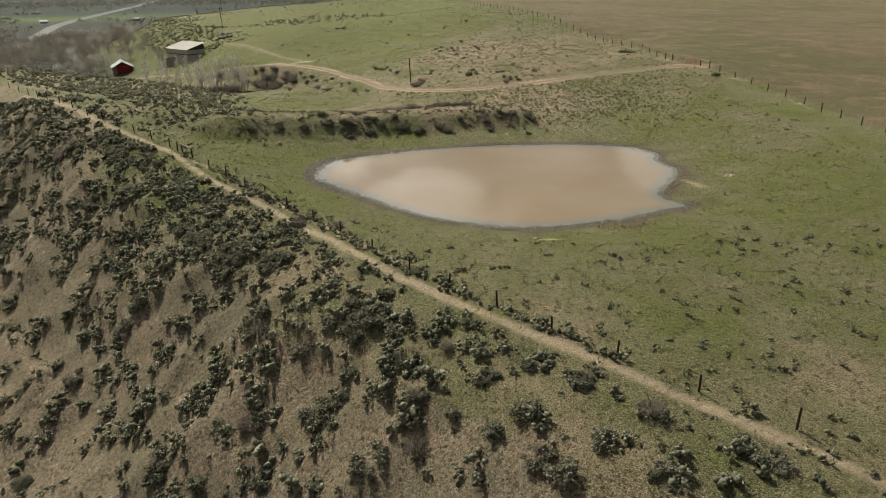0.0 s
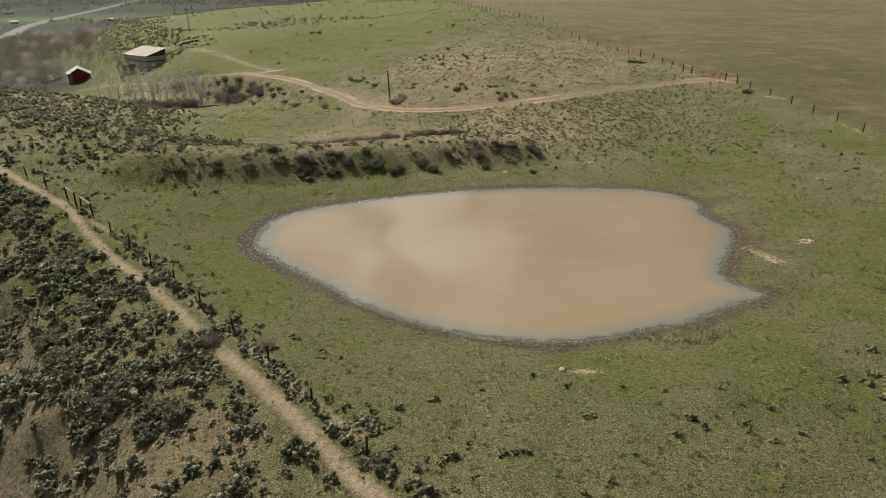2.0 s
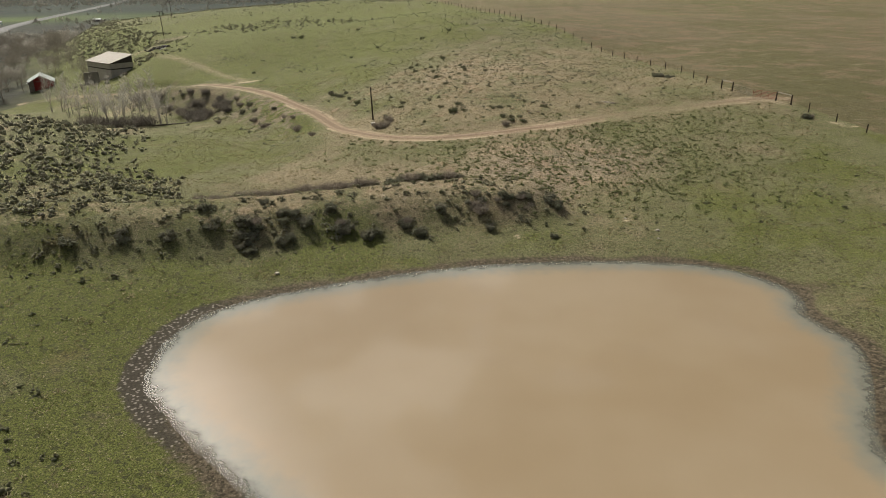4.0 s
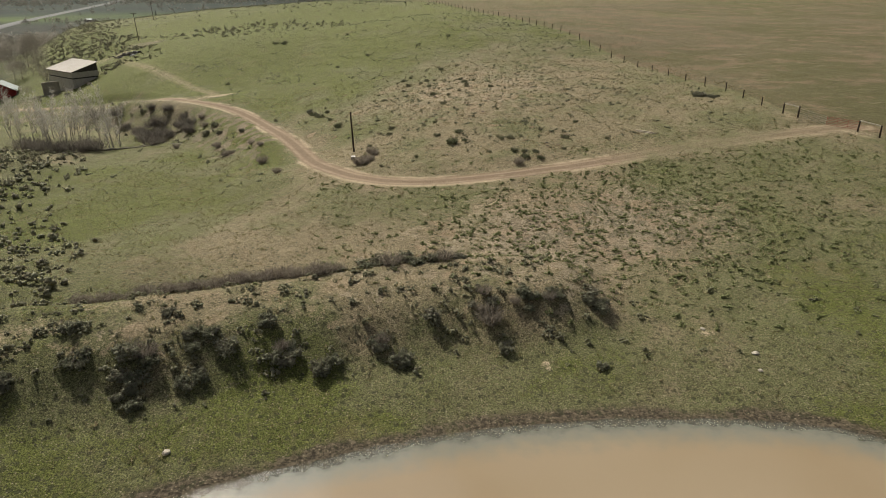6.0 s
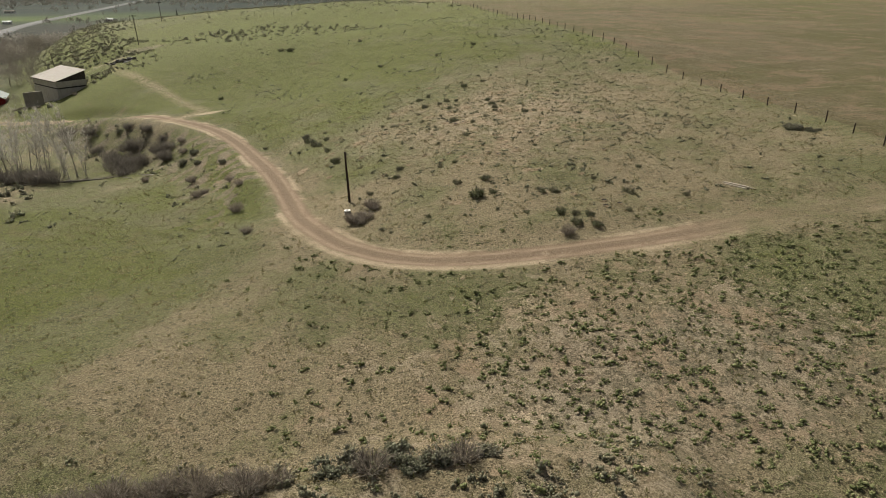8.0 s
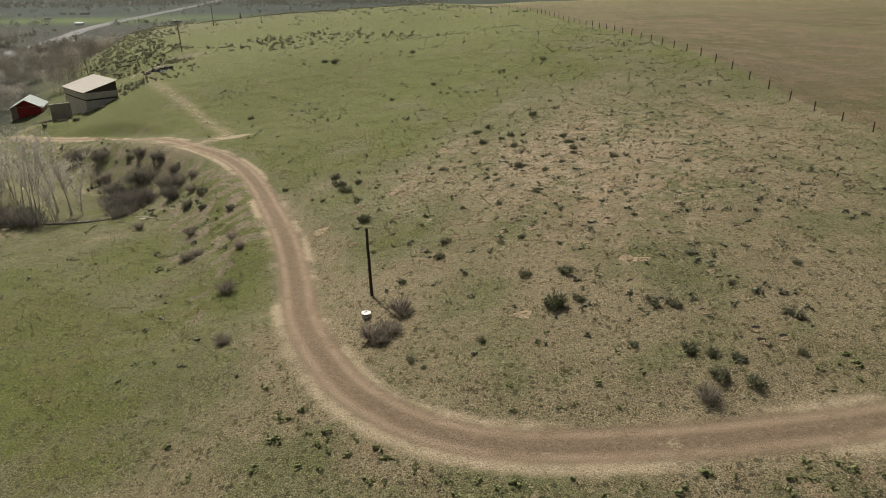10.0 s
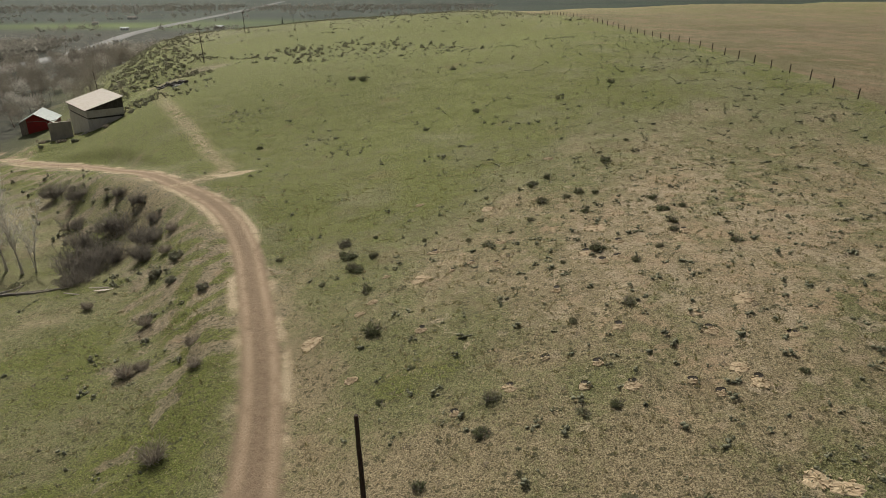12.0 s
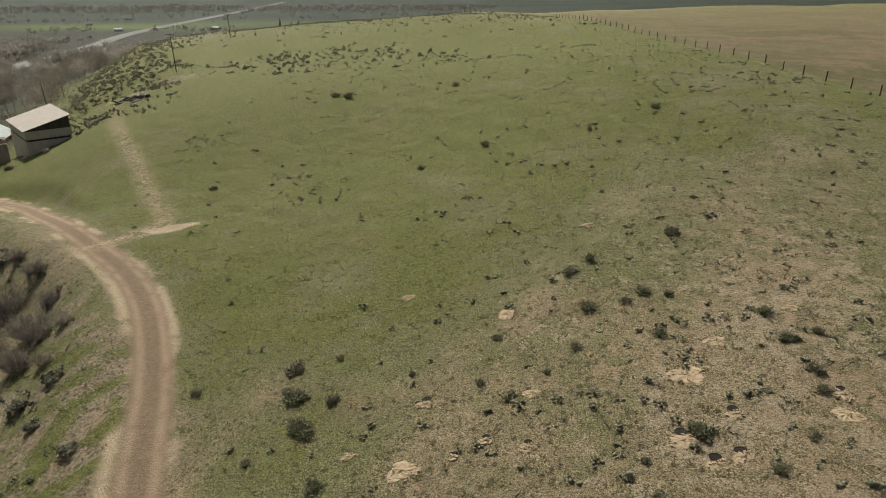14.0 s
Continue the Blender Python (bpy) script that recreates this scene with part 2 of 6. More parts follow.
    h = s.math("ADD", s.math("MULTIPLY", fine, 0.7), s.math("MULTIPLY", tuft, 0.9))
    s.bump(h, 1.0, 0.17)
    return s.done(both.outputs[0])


def leafy(name, dark, light, dry=None, thin=0.36):
    s = Shader(name, 0.85)
    s.bsdf.inputs["Specular IOR Level"].default_value = 0.15
    col = s.mix(s.island(), dark, light)
    if dry:
        col = s.mix(s.step(s.random(), 0.35, 0.95), col, s.mix(s.island(), dry, light))
    glow = s.node("ShaderNodeBsdfTranslucent")
    both = s.node("ShaderNodeMixShader")
    both.inputs[0].default_value = thin
    s.link(col, glow.inputs["Color"])
    s.link(s.bsdf.outputs[0], both.inputs[1])
    s.link(glow.outputs[0], both.inputs[2])
    s.link(both.outputs[0], s.tree.nodes["Material Output"].inputs["Surface"])
    return s.done(col)


def timber(name, dark, light, scale=9.0, rough=0.85):
    s = Shader(name, rough)
    n = s.noise(scale, 6, 0.65, (6, 6, 0.7))
    col = s.mix(s.step(n, 0.3, 0.7), dark, light)
    s.bump(n, 0.5, 0.02)
    return s.done(col)


def weathered(name, base, stain, scale=1.2, rough=0.9, metal=0.0, streak=(1.6, 1.6, 0.8)):
    s = Shader(name, rough)
    s.bsdf.inputs["Metallic"].default_value = metal
    col = s.mix(s.step(s.noise(scale, 6, 0.65, streak), 0.42, 0.72), base, stain)
    col = s.mix(s.math("MULTIPLY", s.step(s.noise(scale * 9, 5, 0.7), 0.45, 0.7), 0.35), col, tuple(0.6 * v for v in base))
    s.bump(s.noise(scale * 12, 5), 0.35, 0.03)
    return s.done(col)


def water_material():
    s = Shader("silty_water", 0.05)
    s.bsdf.inputs["Specular IOR Level"].default_value = 0.5
    s.bsdf.inputs["IOR"].default_value = 1.33
    deep = s.math("ADD", s.attr("deep"), s.math("MULTIPLY", s.math("SUBTRACT", s.noise(0.9, 5, 0.6), 0.5), 0.5))
    silt = s.mix(s.step(s.noise(0.06, 3), 0.35, 0.7), (0.226, 0.171, 0.106), (0.250, 0.196, 0.130))
    col = s.mix(s.step(deep, 0.12, 0.75), (0.16, 0.16, 0.13), silt)
    s.bump(s.noise(1.6, 3), 0.02, 0.02)
    clear = s.node("ShaderNodeBsdfTransparent")
    both = s.node("ShaderNodeMixShader")
    s.link(s.step(deep, -0.15, 0.30), both.inputs[0])
    s.link(clear.outputs[0], both.inputs[1])
    s.link(s.bsdf.outputs[0], both.inputs[2])
    s.link(both.outputs[0], s.tree.nodes["Material Output"].inputs["Surface"])
    return s.done(col)


GROUND = ground_material()
WATER = water_material()
SAGE = leafy("sage_leaves", (0.118, 0.119, 0.078), (0.258, 0.260, 0.178), (0.19, 0.168, 0.130), 0.3)
HILL_SAGE = leafy("low_brush_leaves", (0.120, 0.121, 0.072), (0.255, 0.256, 0.165), (0.19, 0.17, 0.12), 0.25)
GREEN_BRUSH = leafy("rabbitbrush_leaves", (0.115, 0.130, 0.052), (0.240, 0.252, 0.118), (0.22, 0.20, 0.115), 0.25)
LOW_SHRUB = leafy("low_shrub_leaves", (0.090, 0.096, 0.050), (0.205, 0.215, 0.122), (0.17, 0.15, 0.10), 0.25)
DRY_BRUSH = leafy("dry_twigs", (0.115, 0.096, 0.078), (0.310, 0.270, 0.220))
GRASS = leafy("grass_blades", (0.085, 0.092, 0.026), (0.235, 0.215, 0.105), (0.25, 0.21, 0.115))
STRAW = leafy("straw_blades", (0.20, 0.165, 0.09), (0.42, 0.36, 0.23))
BARK = timber("grey_bark", (0.11, 0.095, 0.080), (0.27, 0.24, 0.20), 3)
PALE_BARK = timber("pale_bark", (0.30, 0.275, 0.24), (0.52, 0.48, 0.42), 3)
RUSSET_BARK = timber("russet_bark", (0.12, 0.085, 0.065), (0.25, 0.185, 0.145), 3)
POST_WOOD = timber("dark_post_wood", (0.018, 0.012, 0.009), (0.058, 0.040, 0.028), 6)
GREY_WOOD = timber("silvered_wood", (0.20, 0.17, 0.13), (0.46, 0.41, 0.34), 6)
CONCRETE = weathered("old_concrete", (0.42, 0.39, 0.34), (0.33, 0.30, 0.255), 0.7)
# The old concrete darkened: the wing wall's shade is put into this colour.
SHADED_CONCRETE = weathered("shaded_concrete", (0.27, 0.245, 0.205), (0.20, 0.18, 0.15), 0.8)
ROOF_SHEET = weathered("dusty_roof_sheet", (0.33, 0.295, 0.26), (0.25, 0.22, 0.185), 0.8, 0.8)
TIN = weathered("galvanised_tin", (0.27, 0.315, 0.305), (0.22, 0.225, 0.21), 0.9, 0.6, 0.0)
RED_PAINT = weathered("faded_red_paint", (0.22, 0.018, 0.016), (0.12, 0.02, 0.017), 1.5, 0.8)
GREY_BOARD = weathered("grey_boards", (0.23, 0.20, 0.17), (0.13, 0.11, 0.09), 1.5)
# Tarred boards and scrap; also the painted shade of the bunker's wall slot.
DARK_BOARD_AND_SLOT = weathered("tarred_boards_and_slot_shade", (0.045, 0.040, 0.035), (0.085, 0.075, 0.065), 2.0)
ASPHALT = weathered("grey_asphalt", (0.125, 0.125, 0.122), (0.095, 0.095, 0.093), 0.2, 0.9, 0, (1, 1, 1))
WHITE_PAINT = weathered("chalky_white_paint", (0.75, 0.74, 0.70), (0.5, 0.48, 0.44), 2.0, 0.7)
BLACK_BAND = weathered("black_rubber", (0.02, 0.02, 0.02), (0.04, 0.04, 0.04), 3, 0.6)
RED_STEEL = weathered("rusty_red_steel", (0.27, 0.075, 0.050), (0.16, 0.07, 0.05), 4, 0.6, 0.2)
STONE = weathered("pale_stone", (0.38, 0.34, 0.28), (0.24, 0.21, 0.17), 3, 0.9, 0, (1, 1, 1))
SOIL = weathered("burrow_soil", (0.33, 0.262, 0.170), (0.23, 0.165, 0.104), 3.5, 0.95, 0, (1, 1, 1))
# Near-black colour for the shade inside burrow mouths.
HOLE_SHADE = weathered("burrow_hole_shade", (0.012, 0.009, 0.006), (0.022, 0.017, 0.012), 4)
NEEDLES = leafy("fir_needles", (0.012, 0.022, 0.012), (0.032, 0.048, 0.024))

# ---- the lie of the land ----
def ramp(a, b, v):
    s = np.clip((v - a) / (b - a), 0, 1)
    return s * s * (3 - 2 * s)


def along(line, x, y):
    """Distance to a polyline (left of it positive) and the length run along it at the nearest place."""
    best = np.full(np.shape(x), 1e9)
    side, run = np.zeros(np.shape(x)), np.zeros(np.shape(x))
    gone = 0.0
    for (ax, ay), (bx, by) in zip(line, line[1:]):
        dx, dy = bx - ax, by - ay
        length = math.hypot(dx, dy)
        s = np.clip(((x - ax) * dx + (y - ay) * dy) / length ** 2, 0, 1)
        px, py = x - ax - s * dx, y - ay - s * dy
        d = np.hypot(px, py)
        near = d < best
        best = np.where(near, d, best)
        side = np.where(near, np.sign(dx * py - dy * px), side)
        run = np.where(near, gone + s * length, run)
        gone += length
    return best * side, run


FENCE_LINE = [(52, -14), (27, 15), (10.5, 34), (3.7, 42.2), (-6.6, 54.3), (-21, 70.5), (-37.1, 87.6), (-55, 108.5), (-80, 134), (-140, 190)]
DAM_LINE = [(-33, 101.5), (-22, 104.5), (-10, 109), (4, 113), (10, 113)]
DRAW_LINE = [(-16, 124), (-36, 150), (-44, 178), (-57, 195), (-76, 206), (-105, 226), (-170, 275)]
WEST_EDGE = [(-500, 120), (-220, 200), (-140, 226), (-84, 220), (-58, 216), (-53, 228), (-68, 250), (-85, 270), (-92, 284), (-99, 302), (-128, 345), (-172, 420), (-200, 500), (-130, 545), (0, 560), (200, 610), (900, 720)]
MOUNDS = [(-10, 160, 14, -0.89), (-20, 165, 9, -1.43), (-106, 250, 14, -0.19), (-140, 300, 22, -1.29), (38, 240, 22, 1.66), (-85, 235, 22, -1.68), (-105, 255, 18, -1.27), (-60, 115, 30, 2.89), (-60, 165, 30, -1.18), (-30, 190, 25, -2.54), (0, 165, 22, 0.3), (-5, 200, 30, 0.28), (20, 180, 25, 0.92), (45, 150, 30, 1.82), (40, 215, 35, 0.05), (-45, 235, 30, -4.0), (0, 270, 50, 4.93), (-60, 290, 45, 1.46), (40, 320, 70, 1.23), (-100, 320, 35, -0.06), (-40, 400, 80, 3.38), (50, 430, 90, -0.14), (70, 90, 40, -0.05), (10, 40, 25, 1.16), (60, 30, 50, -0.32), (-40, 145, 22, -1.62), (-100, 270, 22, -3.07), (110, 200, 70, 0.72), (110, 330, 90, -1.42), (-130, 440, 60, 1.29)]


def valley(x, y):
    return -17.0 - 9.0 * ramp(320, 700, y) + 0 * x


def rough_height(x, y):
    """The large forms alone."""
    x, y = np.asarray(x, float), np.asarray(y, float)
    z = 0.6 + 3.2 * ramp(110, 190, y) * ramp(-30, 20, x) + 2.5 * ramp(20, 90, x)
    z = z + 7.0 * ramp(150, 420, y) * ramp(-150, 10, x) + 4.5 * ramp(330, 470, y) * ramp(-190, -110, x) * ramp(10, -60, x)
    for mx, my, r, h in MOUNDS:
        z = z + h * np.exp(-((x - mx) ** 2 + (y - my) ** 2) / r ** 2)
    # the draw below the dam
    d, run = along(DRAW_LINE, x, y)
    floor = -0.8 - 0.062 * run
    side, d = d, np.abs(d)
    draw = floor + np.where(side < 0, 9.0 * ramp(7, 27, d), 9.0 * ramp(10, 60, d)) + 0.15 * np.maximum(d - 12, 0)
    w = ramp(-6, 22, run)
    z = np.where(w > 0, z * (1 - w) + w * (-np.log(np.exp(-z / 1.0) + np.exp(-np.clip(draw, -40, 40) / 1.0)) * 1.0), z)
    # down from the hill to the valley
    d, run = along(WEST_EDGE, x, y)
    low = valley(x, y)
    far = ramp(-2, 45, d)
    z = z * (1 - far) + low * far
    # the steep side below the fence
    d, run = along(FENCE_LINE, x, y)
    fall = np.where(d > 0, np.interp(d, [0, 3, 6, 9, 13, 23, 40, 60, 120], [0, -0.2, -0.9, -2.2, -5.2, -13.2, -22, -25, -26]), 0)
    z = z + fall + 1.5 * ramp(0, 100, run - 95) * np.exp(-(d / 30) ** 2)
    for mx, my, r, h in ((-114, 255, 13, 5.2), (-97, 243, 9, 2.2), (-139, 297, 18, 2.0), (-104, 306, 10, -2.4), (-57, 197, 6, -1.2)):
        z = z + h * np.exp(-((x - mx) ** 2 + (y - my) ** 2) / r ** 2)
    return z


def smooth_line(line, steps=6, closed=False):
    """A curve through the corners of a line."""
    p = [np.array(q, float) for q in line]
    n = len(p)
    out = []
    for i in range(n if closed else n - 1):
        if closed:
            a, b, c, d = p[i - 1], p[i], p[(i + 1) % n], p[(i + 2) % n]
        else:
            a, b, c, d = p[max(i - 1, 0)], p[i], p[i + 1], p[min(i + 2, n - 1)]
        for s in np.arange(steps) / steps:
            out.append(0.5 * (2 * b + (c - a) * s + (2 * a - 5 * b + 4 * c - d) * s * s + (3 * b - 3 * c + d - a) * s ** 3))
    if not closed:
        out.append(p[-1])
    return [tuple(q) for q in out]


SHORE = smooth_line([(-17, 81.7), (-16.6, 88.6), (-12.9, 92.4), (-5.4, 95.5), (3.4, 98), (11.8, 99), (21.3, 98.7), (27.4, 96.9), (31, 92.5), (29.9, 88), (31, 83.9), (29.1, 79.2),
                     (26.5, 75), (25.8, 71.8), (27.6, 69), (23.2, 66.7), (19.6, 64.6), (15.2, 63.2), (10.3, 62), (5.4, 62.5), (0.4, 64.3), (-4.6, 67.6), (-9.3, 72.4), (-13.8, 77)], 5, True)
ROAD = smooth_line([(-146, 288), (-127, 266), (-108, 251), (-97, 245.2), (-87.5, 242.6), (-77.8, 237), (-67, 228.3), (-58.2, 221.2), (-50, 215), (-43.2, 210), (-36.8, 203.6), (-30.8, 195), (-26, 186.2), (-21.7, 178), (-18.4, 171),
                    (-15.6, 164), (-12.9, 157), (-9.2, 150.2), (-5.2, 145.2), (1.2, 141.8), (10.5, 141.8), (21.9, 143.7), (33.6, 146.7), (44, 148.8), (58, 151.5)], 3)


def inside(poly, x, y):
    hit = np.zeros(np.shape(x), bool)
    for (ax, ay), (bx, by) in zip(poly, poly[1:] + poly[:1]):
        if ay != by:
            hit ^= ((ay > y) != (by > y)) & (x < (bx - ax) * (y - ay) / (by - ay) + ax)
    return hit


def from_shore(x, y):
    """Metres from the pond's edge; minus on the water."""
    d = np.abs(along(SHORE + SHORE[:1], x, y)[0])
    return np.where(inside(SHORE, x, y), -d, d)


def with_dam(x, y):
    z = rough_height(x, y)
    d, run = along(DAM_LINE, x, y)
    return z + 2.35 * ramp(0, 1, 1 - (np.abs(d) - 1.5) / 7.0)


ROAD_RUN = np.r_[0, np.cumsum([math.dist(a, b) for a, b in zip(ROAD, ROAD[1:])])]
_z = with_dam(np.array([p[0] for p in ROAD]), np.array([p[1] for p in ROAD]))
ROAD_Z = np.array([np.average(_z, weights=np.exp(-((ROAD_RUN - r) / 9) ** 2)) for r in ROAD_RUN])


def height(x, y):
    x, y = np.asarray(x, float), np.asarray(y, float)
    z = with_dam(x, y)
    s = np.where((np.abs(x - 7) < 60) & (np.abs(y - 80) < 60), from_shore(x, y), 99)
    w = ramp(11, 0.5, s)
    z = z * (1 - w) + w * np.maximum(0.07 * s, -0.9)
    d, run = along(ROAD, x, y)
    w = ramp(5.0, 1.9, np.abs(d))
    return z * (1 - w) + w * (np.interp(run, ROAD_RUN, ROAD_Z) - 0.06)

# ---- the ground, one sheet to the horizon ----
TRAIL = smooth_line([(60, -8), (38, 10), (20.5, 25), (12.9, 31.7), (6.5, 37.5), (1.3, 42.6), (-3.1, 47.4), (-6.9, 52.4), (-10.7, 57.2), (-14.9, 62.1), (-19.2, 67.2), (-23.8, 72.3), (-28.3, 76.9), (-33.5, 83), (-38.6, 89), (-50.8, 99), (-68.6, 116.4), (-98, 148)], 3)
TRAIL_B = smooth_line([(-3.5, 51), (-7, 55), (-10.2, 58.9), (-12.8, 62), (-16.3, 66.1), (-19.5, 69.8), (-24.8, 75.9), (-29.5, 81.2), (-33.4, 84.6)], 3)
SPUR = smooth_line([(-50, 213.5), (-47.5, 219), (-47.2, 224), (-52.7, 230), (-57.5, 236), (-64.3, 244.5), (-71, 252), (-77.5, 260), (-86, 271), (-95, 285), (-108, 300)], 3)
BANK = [(-19.5, 152), (-22, 158), (-24.2, 165), (-24.4, 169), (-24.8, 173), (-28, 180), (-31, 186)]
TONGUE = [(-50.5, 214.5), (-46, 219), (-41.5, 223.2)]
LOW_TRAIL = smooth_line([(-62, 76), (-47, 62), (-38, 52), (-33, 43)], 3)


def spaced(lo, hi, near_lo, near_hi, fine, grow=1.16):
    core = np.arange(near_lo, near_hi + fine / 2, fine)
    up, down = [core[-1]], [core[0]]
    w = fine
    while up[-1] < hi:
        w = min(w * grow, 180)
        up.append(up[-1] + w)
    w = fine
    while down[-1] > lo:
        w = min(w * grow, 180)
        down.append(down[-1] - w)
    return np.r_[down[:0:-1], core, up[1:]]


def lumps(x, y, size, seed):
    """Smooth noise between about -1 and 1, for plans and relief."""
    r = np.random.RandomState(seed)
    out = 0
    for k in range(7):
        a, f, p = r.uniform(0, 6.28), r.uniform(0.6, 1.7) / size, r.uniform(0, 6.28)
        q = r.uniform(0, 6.28)
        out = out + np.sin((x * np.cos(a) + y * np.sin(a)) * f * 6.28 + p + 1.3 * np.sin((x * np.sin(a) - y * np.cos(a)) * f * 3.1 + q))
    return out / 3.5


def relief(x, y):
    z = height(x, y)
    s = from_shore(x, y) if np.ndim(x) == 0 else np.where((np.abs(x - 7) < 60) & (np.abs(y - 80) < 60), from_shore(x, y), 99)
    calm = ramp(-1, 5, s) * (1 - 0.8 * ramp(3.4, 2.0, np.abs(along(ROAD, x, y)[0])))
    d, _ = along(FENCE_LINE, x, y)
    steep = ramp(2, 14, d) * ramp(120, 60, d)
    z = z + calm * (0.10 * lumps(x, y, 9, 3) + 0.05 * lumps(x, y, 3.1, 4))
    z = z + steep * (0.75 * lumps(x, y, 17, 5) + 0.22 * lumps(x, y, 5, 6))
    across = along(FENCE_LINE, x, y)[1] + 2.0 * lumps(x, y, 14, 7)
    z = z - 0.13 * ramp(5, 12, d) * steep * np.abs(np.sin(across * 0.55)) * (0.6 + 0.4 * lumps(x, y, 11, 10))
    draw, run = along(DRAW_LINE, x, y)
    cut = ramp(-6, -9, draw) * ramp(-27, -21, draw) * ramp(40, 60, run) * ramp(3.2, 6, np.abs(along(ROAD, x, y)[0]))
    z = z + cut * (0.10 * lumps(x, y, 5, 8) + 0.09 * lumps(x, y, 1.7, 9))
    # the torn edge of the bank below the road
    edge, run = along(BANK, x, y)
    edge = edge + 0.7 * lumps(x, y, 4.5, 18)
    z = z - 0.75 * ramp(-0.3, 0.8, edge) * ramp(7, 2.5, edge) * ramp(0, 5, run) * ramp(36, 28, run)
    # wheel ruts
    r = np.abs(along(ROAD, x, y)[0])
    return z - 0.07 * np.exp(-((r - 0.9) / 0.35) ** 2)


gx, gy = spaced(-4200, 4200, -72, 70, 0.5), spaced(-900, 4800, 22, 262, 0.55)
X, Y = np.meshgrid(gx, gy)
Z = relief(X, Y)
nx, ny = len(gx), len(gy)
ground_mesh = bpy.data.meshes.new("ground")
idx = np.arange(nx * ny).reshape(ny, nx)
quads = np.stack([idx[:-1, :-1], idx[:-1, 1:], idx[1:, 1:], idx[1:, :-1]], -1).reshape(-1, 4)


def fill_mesh(mesh, verts, faces):
    """Vertices and faces (all of one size) from arrays."""
    verts, faces = np.asarray(verts, np.float32), np.asarray(faces, np.int32)
    k = faces.shape[1]
    mesh.vertices.add(len(verts))
    mesh.vertices.foreach_set("co", verts.ravel())
    mesh.loops.add(faces.size)
    mesh.loops.foreach_set("vertex_index", faces.ravel())
    mesh.polygons.add(len(faces))
    mesh.polygons.foreach_set("loop_start", np.arange(0, faces.size, k, dtype=np.int32))
    mesh.update(calc_edges=True)
    mesh.validate()
    return mesh


fill_mesh(ground_mesh, np.stack([X.ravel(), Y.ravel(), Z.ravel()], 1), quads)
ground_mesh.polygons.foreach_set("use_smooth", np.ones(len(quads), bool))


def blob(x, y, cx, cy, rx, ry=None, turn=0.0):
    c, s = math.cos(radians(turn)), math.sin(radians(turn))
    u, v = (x - cx) * c + (y - cy) * s, -(x - cx) * s + (y - cy) * c
    return np.exp(-(u / rx) ** 2 - (v / (ry or rx)) ** 2)


def band(line, x, y, half, edge):
    return ramp(half + edge, half - edge, np.abs(along(line, x, y)[0]))


FENCE_TWO = [(63.6, 100), (63.2, 115), (60.8, 131), (57.4, 146.5), (52.6, 154), (51.2, 175), (39.2, 235), (14, 357), (-7.5, 462)]


